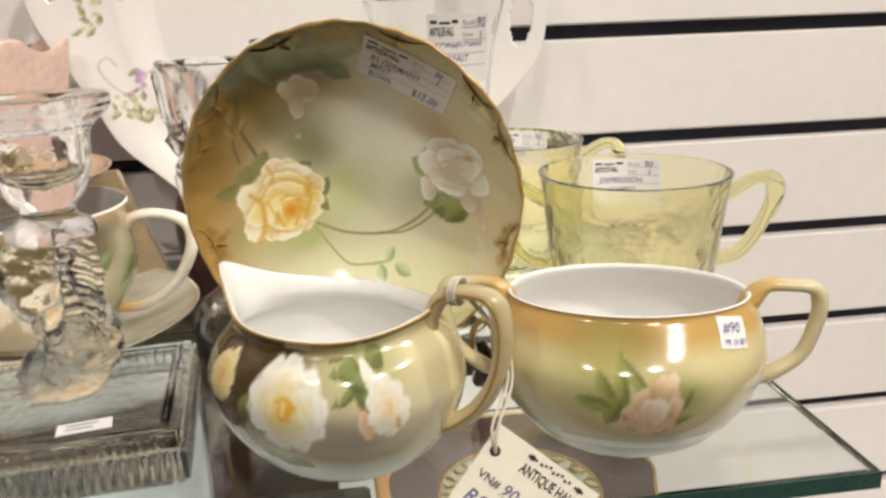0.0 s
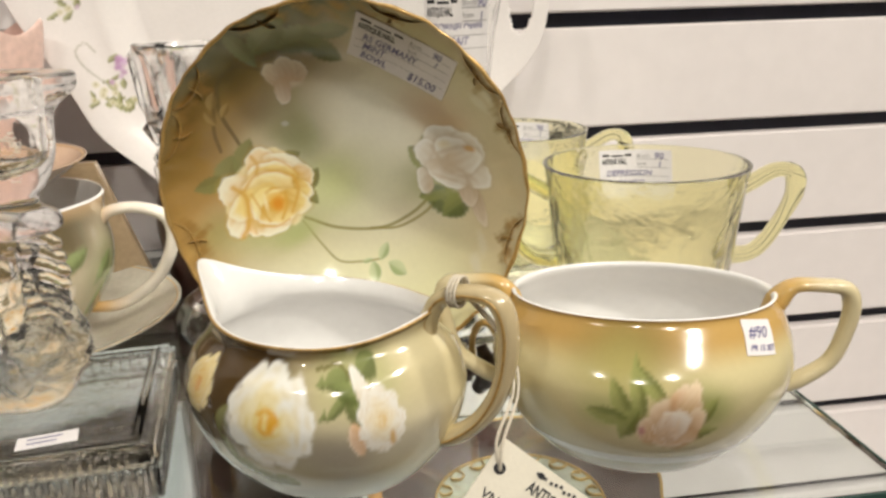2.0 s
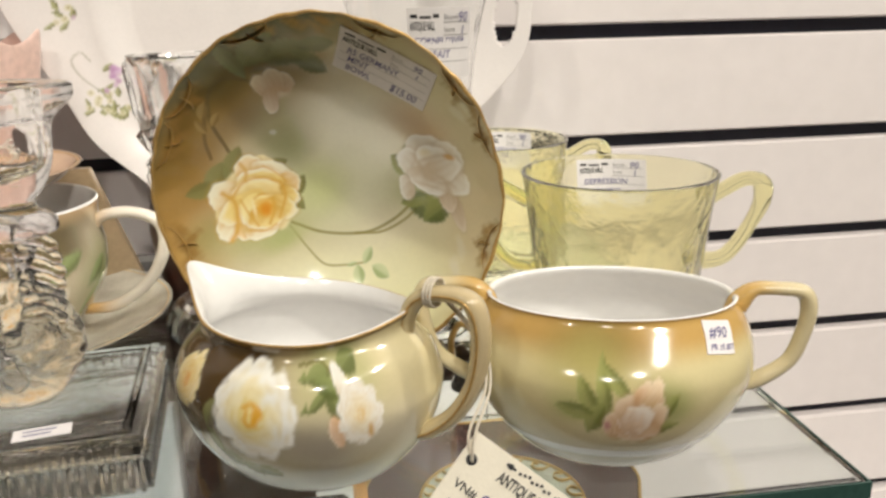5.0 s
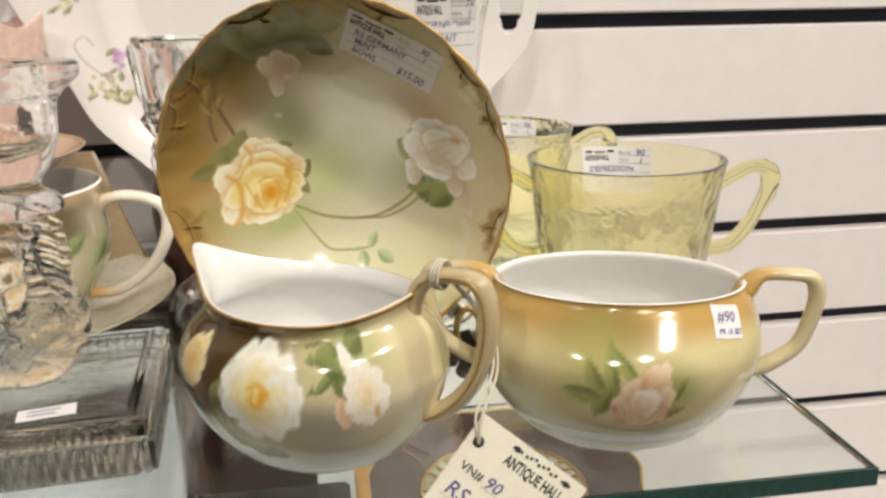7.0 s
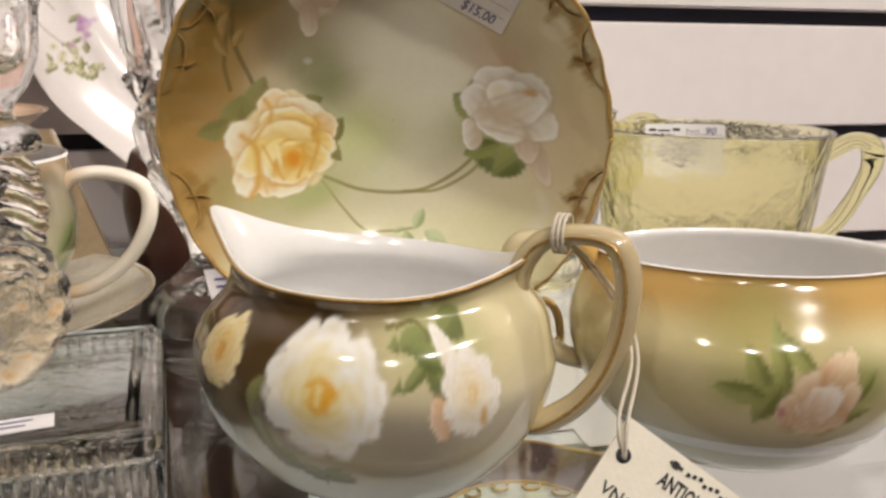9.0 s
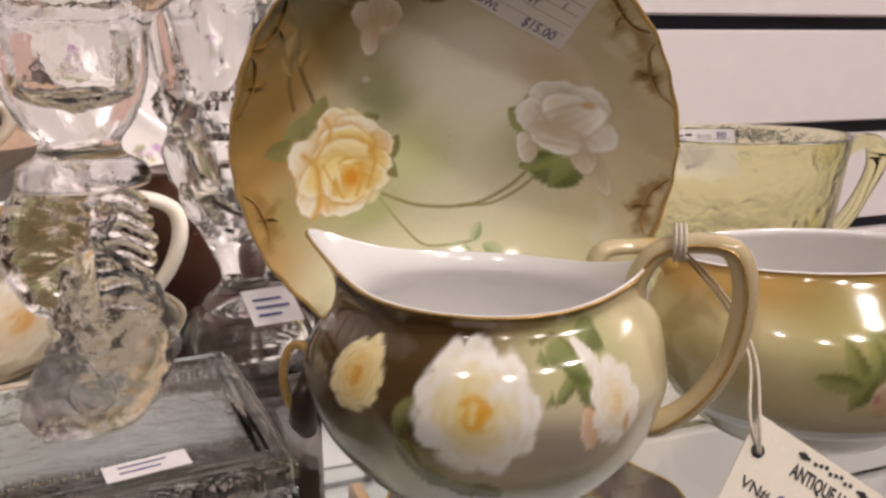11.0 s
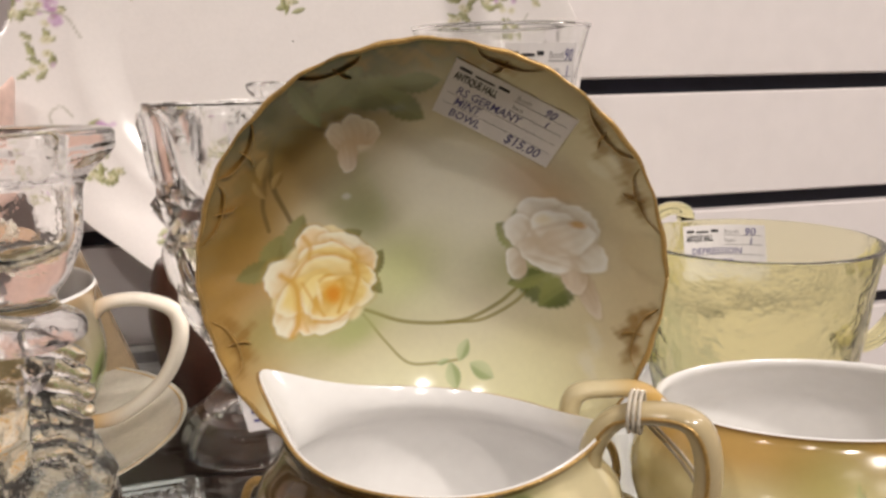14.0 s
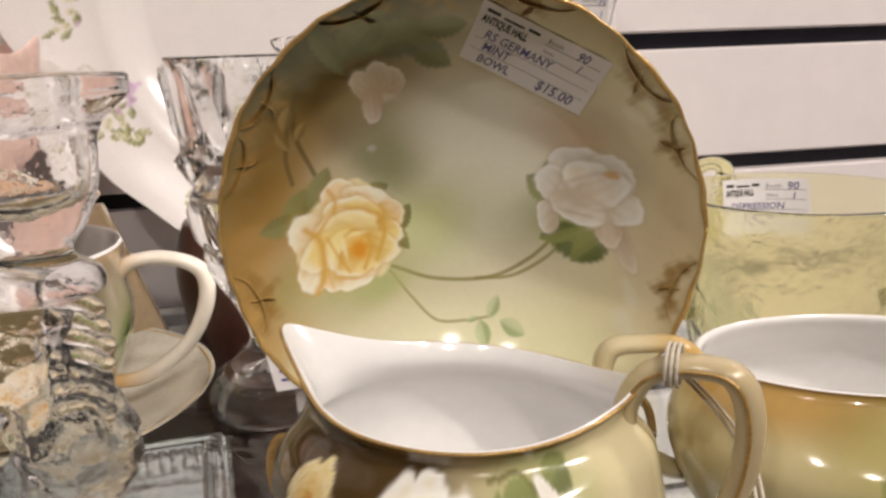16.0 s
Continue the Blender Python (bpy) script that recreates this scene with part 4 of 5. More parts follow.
# ---- yellow pressed glass ----
def yellow_cup(at, rz, label, note):
    ob = thing("yellow_glass_sugar", at, label, "glass cup", "yellow pressed glass pair", rz)
    prof = smoothed([(0.0005, 0.004), (0.024, 0.004), (0.028, 0.0), (0.030, 0.002), (0.0285, 0.008), (0.031, 0.018), (0.0355, 0.034), (0.0385, 0.055), (0.0405, 0.075), (0.0425, 0.0895), (0.0430, 0.0905), (0.0422, 0.0912), (0.0405, 0.0895), (0.0385, 0.075), (0.0355, 0.055), (0.0325, 0.036), (0.027, 0.020), (0.018, 0.013), (0.0005, 0.012)], 5)

    def panels(a, s):
        u = np.abs(((a * 5 / np.pi + 0.3) % 1) - 0.5) * 2
        low = step(0.12, 0.19, s) * (1 - step(0.26, 0.47, s))
        fold = step(0.62, 0.92, u)
        return 1 + low * (-0.012 + 0.030 * fold) + low * 0.003 * np.sin(14 * a + 60 * s) * np.sin(9 * a - 90 * s)
    rows = turned(prof, 160, panels)
    part("body", sheet(rows), YELLOW_PRESSED, ob, "panelled yellow glass")
    for sx in (1, -1):
        q = smoothed([(sx * 0.0395, 0, 0.077), (sx * 0.046, 0, 0.081), (sx * 0.055, 0, 0.086), (sx * 0.0625, 0, 0.0845), (sx * 0.0635, 0, 0.075), (sx * 0.058, 0, 0.062), (sx * 0.052, 0, 0.052), (sx * 0.046, 0, 0.047), (sx * 0.0365, 0, 0.046)], 7)
        r = np.interp(np.linspace(0, 1, len(q)), [0, 0.3, 0.42, 0.6, 0.85, 1], [0.0042, 0.0040, 0.0050, 0.0036, 0.0042, 0.005])
        part("handle", tube(q, r, 10, 0.85), YELLOW_GLASS, ob, "angular glass handle")
    R = lambda y: float(np.interp(y, [0.055, 0.075, 0.0895], [0.0355, 0.0385, 0.0405]))

    def place(x, y, lift):
        yy = 0.0665 + y
        a1 = note - x / R(yy)
        r = R(yy) - lift - 0.0003
        return Vector((r * np.sin(a1), r * np.cos(a1), yy))
    mirrored = lambda x, y, lift: place(-x, y, lift)
    settle(ob, 0.0912)
    ob.matrix_world = ob.matrix_world @ Matrix.Diagonal((0.96, 0.96, 1.03, 1))
    price_slip(ob, mirrored, 0.0345, 0.0225, [("DEPRESSION", 0.10, 0.44, 0.17), ("CAMEO", 0.24, 0.22, 0.17)])
    return ob


yellow_cup((0.1475, 0.388, 0.0), -10, "clear yellow pressed glass two-handled cup with a price label inside", radians(-20))
yellow_cup((0.1135, 0.4905, 0.0), -8, "second yellow pressed glass cup standing near the wall", radians(-8))


# ---- tall clear glass with a label ----
parfait = thing("parfait_glass", (0.0685, 0.432, 0), "tall clear flared parfait glass with a handwritten label inside", "glass")
part("body", lathe(smoothed([(0.0005, 0.003), (0.020, 0.002), (0.026, 0.0), (0.027, 0.002), (0.018, 0.006), (0.008, 0.012), (0.006, 0.022), (0.012, 0.034), (0.021, 0.05), (0.026, 0.08), (0.030, 0.12), (0.035, 0.16), (0.0415, 0.183), (0.0420, 0.1836), (0.0408, 0.183), (0.0342, 0.16), (0.0292, 0.12), (0.0252, 0.08), (0.020, 0.052), (0.008, 0.040), (0.0005, 0.038)], 4), 72, lambda a, s: 1 + 0.008 * np.cos(12 * a) * step(0.25, 0.35, s)), THIN_GLASS, parfait)


def parfait_place(x, y, lift):
    z = 0.1425 + y
    r = float(np.interp(z, [0.12, 0.16, 0.183], [0.030, 0.035, 0.0415])) + lift + 0.0003
    a = -0.25 + x / r
    return Vector((r * np.sin(a), -r * np.cos(a), z))


settle(parfait, 0.183)
parfait.matrix_world = parfait.matrix_world @ Matrix.Diagonal((0.765, 0.765, 0.906, 1))
price_slip(parfait, parfait_place, 0.038, 0.034, [("CORNFLOWER", 0.08, 0.50, 0.13), ("PARFAIT", 0.10, 0.30, 0.15), ("GLASS", 0.12, 0.08, 0.15)])

# ---- large cake plate against the wall ----
PLATE_R = 0.1335
plate = thing("cake_plate", (0, 0, 0), "large white china cake plate with pierced handles and violet sprays", "plate")
plate.matrix_world = Matrix.Translation((0.004, 0.582, 0.170)) @ Matrix.Rotation(radians(90 - 9), 4, "X") @ Matrix.Rotation(radians(-7.5), 4, "Z")


def plate_depth(q):
    return 0.010 * step(0.62, 0.78, q) + 0.006 * step(0.78, 1.0, q)


def plate_shape(a, q):
    """The plate's outline: round with two shaped tab handles."""
    tab = np.exp(-(np.abs(np.sin(a)) / 0.33) ** 3)
    return 1 + step(0.75, 1.0, q) * (0.135 * tab + 0.006 * np.cos(16 * a) * (1 - tab))


def spray(c, x, y, ax, ay, wide, tall, leaves, creams, mauves, seed):
    """A printed spray: small leaves, greenish-cream blossoms, mauve blossoms towards one end."""
    rnd = random.Random(seed)
    for _ in range(leaves):
        c = leaf(c, x, y, ax + rnd.uniform(-wide, wide), ay + rnd.uniform(-tall, tall), rnd.uniform(0.018, 0.034), rnd.uniform(0.009, 0.015), rnd.uniform(0, 180), (0.20, 0.20, 0.08), (0.42, 0.42, 0.22))
    for _ in range(creams):
        px, py = ax + rnd.uniform(-wide, wide) * 0.8, ay + rnd.uniform(-tall, tall) * 0.8
        c = dab(c, x, y, px, py, 0.017, 0.015, 0, (0.66, 0.62, 0.44), 0.5, 0.8)
        c = dab(c, x, y, px, py, 0.005, 0.005, 0, (0.34, 0.28, 0.12), 0.6, 0.7)
    for _ in range(mauves):
        c = dab(c, x, y, ax + rnd.gauss(0.4, 0.35) * wide, ay + rnd.gauss(0.5, 0.35) * tall, rnd.uniform(0.010, 0.018), 0.013, rnd.uniform(0, 180), rnd.choice([(0.55, 0.34, 0.56), (0.64, 0.46, 0.64), (0.48, 0.27, 0.46)]), 0.6, 0.8)
    return c


def plate_paint(x, y):
    c = np.zeros((*x.shape, 3)) + np.array((0.80, 0.755, 0.745))
    for i, (ax, ay, wide, tall, leaves, creams, mauves) in enumerate((
            (-0.95, 0.00, 0.09, 0.05, 14, 8, 2), (-0.86, -0.05, 0.06, 0.06, 3, 2, 16), (-0.87, -0.17, 0.045, 0.08, 10, 8, 1),
            (-0.67, -0.44, 0.045, 0.06, 3, 2, 16), (-0.69, -0.53, 0.06, 0.055, 10, 9, 2), (-0.62, -0.57, 0.05, 0.03, 7, 2, 0),
            (-0.02, 0.16, 0.035, 0.045, 8, 4, 2), (0.66, 0.17, 0.06, 0.07, 12, 7, 0), (0.79, 0.23, 0.07, 0.04, 8, 3, 3),
            (0.92, 0.26, 0.04, 0.10, 3, 2, 16), (0.86, 0.12, 0.05, 0.03, 8, 2, 0), (-0.66, 0.13, 0.07, 0.03, 9, 5, 1), (-0.38, -0.77, 0.07, 0.03, 3, 1, 9))):
        c = spray(c, x, y, ax, ay, wide, tall, leaves, creams, mauves, i + 1)
    for q in ([(-0.69, -0.50), (-0.78, -0.44), (-0.82, -0.38), (-0.79, -0.34), (-0.75, -0.37)], [(0.68, 0.10), (0.76, 0.08), (0.85, 0.10), (0.90, 0.20)], [(-0.90, -0.02), (-0.80, -0.02), (-0.74, -0.09)]):
        c = stem(c, x, y, q, 0.005, (0.44, 0.42, 0.36), 0.7)
    return c


qs = np.linspace(0.003, 1.0, 190)
an = np.linspace(0, 2 * np.pi, 640, endpoint=False)
Q, A = np.meshgrid(qs, an, indexing="ij")
SH = plate_shape(A, Q) * Q
top = np.stack([PLATE_R * SH * np.cos(A), PLATE_R * SH * np.sin(A), plate_depth(Q)], -1)
# the faces inside the two handle holes are left out
bm = sheet(top)
bmesh.ops.delete(bm, geom=[f for f in bm.faces if ((abs(f.calc_center_median().x) - PLATE_R * 1.02) / 0.0065) ** 2 + (f.calc_center_median().y / 0.017) ** 2 < 1], context="FACES")
bmesh.ops.solidify(bm, geom=bm.faces[:], thickness=0.003)
pf = part("dish", bm, GLAZE, plate, "white glazed dish with violet sprays")
co = np.array([v.co[:] for v in pf.data.vertices])
painted(pf, plate_paint(co[:, 0] / PLATE_R, co[:, 1] / PLATE_R))

rest = thing("plate_rest", (0.004, 0.566, SHELF_Z), "low dark wooden block holding up the cake plate", "plate rest")
part("block", box(-0.02, 0.07, -0.014, 0.03, 0, 0.024, 0.003), RED_WOOD, rest, smooth=False)
part("ledge", box(-0.02, 0.07, -0.020, -0.0145, 0, 0.029, 0.002), RED_WOOD, rest, "raised front lip", smooth=False)

# ---- cut crystal goblet vase ----
vase = thing("crystal_vase", (-0.0295, 0.452, 0), "cut clear crystal vase on a round foot with a price label", "vase")


def cuts(a, s):
    """Bands of flutes, wedges and ribs up the outer wall."""
    saw = lambda t: np.abs((t % 2) - 1)
    band = lambda lo, hi: step(lo, lo + 0.012, s) * (1 - step(hi - 0.012, hi, s))
    r = 1 + band(0.40, 0.455) * 0.18 * (saw(a * 7 / np.pi + 24 * s) - 0.5)
    r = r + band(0.455, 0.52) * 0.17 * (saw(a * 8 / np.pi) - 0.5)
    r = r + band(0.52, 0.585) * 0.24 * (saw(a * 5 / np.pi - 30 * s) - 0.5)
    r = r + band(0.585, 0.665) * 0.20 * (saw(a * 7 / np.pi + 7 * s) - 0.5)
    return r + band(0.10, 0.22) * 0.02 * (saw(a * 12 / np.pi) - 0.5)


vp = smoothed([(0.0005, 0.0185), (0.0165, 0.0125), (0.0242, 0.0), (0.0262, 0.005), (0.0252, 0.011), (0.0205, 0.0175), (0.013, 0.024), (0.0088, 0.030), (0.0125, 0.043), (0.0190, 0.058), (0.0238, 0.076), (0.0255, 0.09), (0.0262, 0.105), (0.0275, 0.125), (0.0295, 0.1425), (0.0290, 0.1435), (0.0255, 0.142), (0.0235, 0.122), (0.021, 0.098), (0.016, 0.075), (0.006, 0.060), (0.0005, 0.058)], 5)
part("body", lathe(vp, 210, cuts), CUT_CRYSTAL, vase, smooth=False)
settle(vase, 0.143)


def vase_label_place(x, y, lift):
    t = radians(14)
    return Vector((0.000 + x * np.cos(t) - y * np.sin(t), -0.0238 + 0.9 * y - lift * 0.7, 0.0150 + 0.80 * y + 0.05 * x + lift * 0.8))


lab = slip("price_label", 0.019, 0.014, vase_label_place, PAPER, vase, 0.0003, "small white label on the foot")
bars("handwriting", [(0.003, 0.009, 0.011, 0.0010), (0.003, 0.006, 0.013, 0.0010), (0.003, 0.003, 0.009, 0.0010)], vase_label_place, PEN, lab, 0.0006)

# ---- clear candlestick behind the bowl ----
cs = thing("glass_candlestick", (-0.004, 0.52, 0), "clear glass candlestick standing behind the painted bowl", "candlestick")
part("body", lathe(smoothed([(0.0005, 0.002), (0.0130, 0.0), (0.0137, 0.004), (0.011, 0.010), (0.008, 0.03), (0.010, 0.05), (0.006, 0.08), (0.009, 0.12), (0.013, 0.135), (0.012, 0.150), (0.017, 0.158), (0.0172, 0.162), (0.012, 0.162), (0.0105, 0.150), (0.0005, 0.140)], 5), 48), CRYSTAL, cs)

settle(cs, 0.162)
cs.matrix_world = cs.matrix_world @ Matrix.Diagonal((1, 1, 0.92, 1))

# ---- glass box with a fish candlestick on its lid ----
gbox = thing("glass_box", (-0.0995, 0.336, 0), "clear pressed glass covered box with ribbed sides and a price label", "glass box")
gbox.matrix_world = pose(-0.0995, 0.336, 0, 0, 0, 5)
BW, BD = 0.059, 0.040


def ribbed(x, y, z0, z1, n):
    """A row of upright ribs round a box."""
    bms = []
    for i in range(n):
        u = -x + 2 * x * (i + 0.5) / n
        bms.append(box(u - 0.6 * x / n, u + 0.6 * x / n, -y - 0.0012, -y + 0.001, z0, z1, 0.0006, 1))
        bms.append(box(u - 0.6 * x / n, u + 0.6 * x / n, y - 0.001, y + 0.0012, z0, z1, 0.0006, 1))
    m = int(n * y / x)
    for i in range(m):
        v = -y + 2 * y * (i + 0.5) / m
        bms.append(box(x - 0.001, x + 0.0012, v - 0.6 * y / m, v + 0.6 * y / m, z0, z1, 0.0006, 1))
    return merged(*bms)


part("base", box(-BW + 0.004, BW - 0.004, -BD + 0.004, BD - 0.004, 0.0, 0.0045, 0.002), SOFT_CRYSTAL, gbox)
part("dish", box(-BW + 0.001, BW - 0.001, -BD + 0.001, BD - 0.001, 0.0047, 0.024, 0.0022, 3), SOFT_CRYSTAL, gbox, smooth=False)
part("ribs", ribbed(BW, BD, 0.006, 0.023, 34), SOFT_CRYSTAL, gbox, "upright moulded ribs")["kind"] = "stuff"
part("lid", box(-BW - 0.001, BW + 0.001, -BD - 0.001, BD + 0.001, 0.0245, 0.0345, 0.0022, 3), SOFT_CRYSTAL, gbox, "glass lid", smooth=False)
part("lid_border", merged(box(-BW + 0.004, BW - 0.004, -BD + 0.003, -BD + 0.006, 0.0336, 0.0358, 0.0006), box(-BW + 0.004, BW - 0.004, BD - 0.006, BD - 0.003, 0.0336, 0.0358, 0.0006), box(BW - 0.007, BW - 0.004, -BD + 0.006, BD - 0.006, 0.0336, 0.0358, 0.0006)), SOFT_CRYSTAL, gbox, "raised border")
beads = []
for i in range(40):
    u = -BW + 0.008 + (2 * BW - 0.016) * i / 39
    beads.append(box(u - 0.0009, u + 0.0009, -BD + 0.012, -BD + 0.016, 0.0336, 0.0356, 0.0005, 1))
    beads.append(box(u - 0.0009, u + 0.0009, -BD - 0.0022, -BD - 0.0005, 0.0255, 0.0335, 0.0005, 1))
part("beading", merged(*beads), SOFT_CRYSTAL, gbox, "row of moulded beads")["kind"] = "stuff"
box_label = lambda x, y, k: Vector((0.020 + x - 0.1 * y, -BD + 0.0045 + y, 0.0361 + k + 0.08 * x))
lb = slip("price_label", 0.0175, 0.0075, box_label, PAPER, gbox, 0.0003, "small white price label")
bars("handwriting", [(0.003, 0.0048, 0.010, 0.0007), (0.003, 0.0022, 0.0085, 0.0007)], box_label, PEN, lb, 0.0005)

settle(gbox, 0.036)

fish = thing("fish_candlestick", (-0.0765, 0.332, 0.0362), "clear pressed glass candlestick shaped as a leaping fish", "candlestick")
spine = smoothed([(-0.016, -0.006, 0.004), (-0.010, -0.004, 0.008), (0.0, 0, 0.014), (0.004, 0, 0.024), (-0.002, 0, 0.034), (-0.009, 0, 0.043), (-0.007, 0, 0.052), (0.0, 0, 0.059)], 12)
rad = np.interp(np.linspace(0, 1, len(spine)), [0, 0.1, 0.25, 0.42, 0.6, 0.8, 1], [0.004, 0.008, 0.0138, 0.0130, 0.0100, 0.0105, 0.0095])
bm = tube(spine, rad, 48, 1.0, (0, 1, 0))
for v in bm.verts:
    h = v.co.z * 420
    ang = math.atan2(v.co.y, v.co.x)
    v.co += v.normal * 0.0015 * (math.sin(h) * math.cos(ang * 7 + (int(h / math.pi) % 2) * math.pi) if 0.012 < v.co.z < 0.055 else 0)
part("fish_body", bm, FISH_GLASS, fish, "scaly glass fish")
for sy in (-1, 1):
    part("eye", lathe([(0.0005, 0.002), (0.002, 0.0016), (0.0032, 0.0), (0.004, 0.0008), (0.005, -0.001)], 20), FISH_GLASS, fish, "ringed eye").matrix_local = Matrix.Translation((-0.002, sy * 0.0148, 0.014)) @ Matrix.Rotation(radians(90 * (1 if sy < 0 else -1)), 4, "X")
for i in range(7):
    z0 = 0.030 + 0.0042 * i
    part("fin_ray", tube(smoothed([(0.0, 0, z0 + 0.002), (0.008, 0, z0 + 0.001), (0.0145 - 0.0008 * abs(i - 4), 0, z0 - 0.003)], 5), [0.0022] * 5 + [0.0024] * 5 + [0.0010], 10), FISH_GLASS, fish, "glass fin ray")
part("socket", lathe(smoothed([(0.0005, 0.058), (0.0125, 0.0585), (0.0145, 0.0605), (0.0135, 0.0635), (0.0095, 0.066), (0.0090, 0.069), (0.0125, 0.074), (0.0155, 0.082), (0.0165, 0.092), (0.0185, 0.096), (0.0235, 0.1005), (0.0242, 0.1030), (0.0235, 0.1055), (0.0165, 0.1055), (0.0125, 0.104), (0.0120, 0.090), (0.0105, 0.080), (0.0005, 0.076)], 6), 72, lambda a, s: 1 + 0.012 * np.cos(10 * a) * step(0.4, 0.5, s) * (1 - step(0.55, 0.62, s))), SOFT_CRYSTAL, fish, "candle socket with a flared lip")


# ---- stacked cups and saucers ----
def cup_paint(a, z, s):
    x, y = a * 0.038 - 0.024, z
    c = np.zeros((*x.shape, 3)) + np.array((0.48, 0.41, 0.29))
    # dark brown upper band, with the upper saucer's shade painted into it
    c = mixed(c, (0.10, 0.075, 0.03), step(0.030, 0.042, y) * (1 - step(0.012, 0.030, x)) * 0.9)
    c = dab(c, x, y, 0.04, 0.02, 0.022, 0.022, 0, (0.44, 0.46, 0.30), 0.95, 0.9)
    c = dab(c, x, y, 0.028, 0.025, 0.014, 0.018, 0, (0.26, 0.28, 0.12), 0.95, 0.8)
    for px, py, tn in ((0.026, 0.030, 40), (0.032, 0.022, -50), (0.040, 0.030, 100), (0.024, 0.018, 60), (0.012, 0.036, 30)):
        c = leaf(c, x, y, px, py, 0.008, 0.0032, tn, (0.12, 0.15, 0.05), (0.26, 0.32, 0.13))
    c = stem(c, x, y, [(0.022, 0.014), (0.030, 0.024), (0.044, 0.030)], 0.0006, (0.20, 0.16, 0.06))
    c = loose_rose(c, x, y, -0.004, 0.023, 0.0145, (0.82, 0.76, 0.66), (0.88, 0.84, 0.78), (0.62, 0.46, 0.28), (0.80, 0.66, 0.42), (0.68, 0.36, 0.10), 21)
    c = loose_rose(c, x, y, -0.030, 0.029, 0.0125, (0.80, 0.70, 0.56), (0.86, 0.80, 0.70), (0.60, 0.42, 0.24), (0.76, 0.58, 0.34), (0.62, 0.32, 0.10), 23)
    return mixed(c, (0.58, 0.40, 0.22), step(0.90, 1.0, s) * 0.8)


def teacup(at, rz, label):
    prof = [(0.0005, 0.001), (0.017, 0.001), (0.019, 0.0), (0.0205, 0.002), (0.029, 0.009), (0.0365, 0.022), (0.0385, 0.034), (0.037, 0.046), (0.0375, 0.055)]
    ins = [(0.0375, 0.055), (0.0367, 0.0552), (0.0355, 0.046), (0.0368, 0.034), (0.0345, 0.022), (0.027, 0.011), (0.0005, 0.006)]
    ob, _ = vessel(at, "teacup", prof, ins, cup_paint, label, None, 200, 8)
    ob.matrix_world = pose(*at, 0, 0, rz) @ Matrix.Scale(1.3, 4)
    handle(ob, [(0.0345, 0, 0.044), (0.0395, 0, 0.0485), (0.049, 0, 0.049), (0.058, 0, 0.044), (0.0585, 0, 0.033), (0.052, 0, 0.020), (0.040, 0, 0.011), (0.028, 0, 0.010)], [0.0030, 0.0028, 0.0027, 0.0030, 0.0030, 0.0028, 0.0030, 0.0025], lambda co: mixed(np.zeros((len(co), 3)) + np.array((0.70, 0.64, 0.55)), (0.52, 0.32, 0.12), 1 - step(0.03, 0.045, co[:, 0])), 0.8, False)
    return ob


def saucer(at, rx, ry, label, r=0.062):
    ob = thing("saucer", at, label, "saucer", "stacked saucers")
    ob.matrix_world = pose(*at, rx, ry, 0)
    part("dish", lathe(smoothed([(0.0005, 0.004), (r * 0.4, 0.003), (r * 0.45, 0.0), (r * 0.5, 0.001), (r * 0.8, 0.013), (r, 0.0265), (r * 0.995, 0.0275), (r * 0.8, 0.0155), (r * 0.5, 0.0045), (0.0005, 0.006)], 6), 96), CREAM_CHINA, ob)
    t = np.linspace(0, 2 * np.pi, 121)
    part("gilt_rim", tube(np.stack([r * np.cos(t), r * np.sin(t), 0.0274 + 0 * t], -1), 0.0006, 6, 1, (0, 0, 1)), GOLD, ob, "thin worn gold rim")
    return ob


settle(saucer((-0.129, 0.450, 0.0), 0, 0, "cream china saucer under a teacup", 0.075), 0.0275)
cup = teacup((-0.129, 0.450, 0.0155), 2, "cream and green painted china teacup with a white handle")
cup.matrix_world = cup.matrix_world @ Matrix.Diagonal((1, 1, 0.90, 1))
upper = saucer((-0.152, 0.453, 0.0785), 0, 0, "peach-tinted china saucer resting on the lower teacup", 0.064)
upper.matrix_world = upper.matrix_world @ Matrix.Diagonal((1, 1, 0.62, 1))
upper.children[0].data.materials[0] = PEACH_CHINA
cup = teacup((-0.162, 0.455, 0.0825), -5, "cream painted teacup on the upper saucer")
cup.matrix_world = cup.matrix_world @ Matrix.Diagonal((0.75, 0.75, 0.42, 1))

pink = thing("pink_glass_vase", (-0.166, 0.540, 0), "frosted pink glass vase with a ruffled rim", "vase")
pp = smoothed([(0.0005, 0.002), (0.024, 0.0), (0.026, 0.004), (0.018, 0.02), (0.022, 0.06), (0.034, 0.10), (0.040, 0.125), (0.044, 0.158), (0.0425, 0.1585), (0.038, 0.125), (0.030, 0.098), (0.018, 0.06), (0.0005, 0.03)], 6)
rows = turned(pp, 120, lambda a, s: 1 + 0.07 * np.cos(7 * a + 0.6) * np.exp(-(((s - 0.58) / 0.09) ** 2)))
settle(pink, 0.158)
pink.matrix_world = pink.matrix_world @ Matrix.Diagonal((1, 1, 0.93, 1))
rows[..., 2] += 0.0045 * np.cos(7 * np.arctan2(rows[..., 1], rows[..., 0])) * step(0.13, 0.158, rows[..., 2])
part("body", sheet(rows), PINK_GLASS, pink)

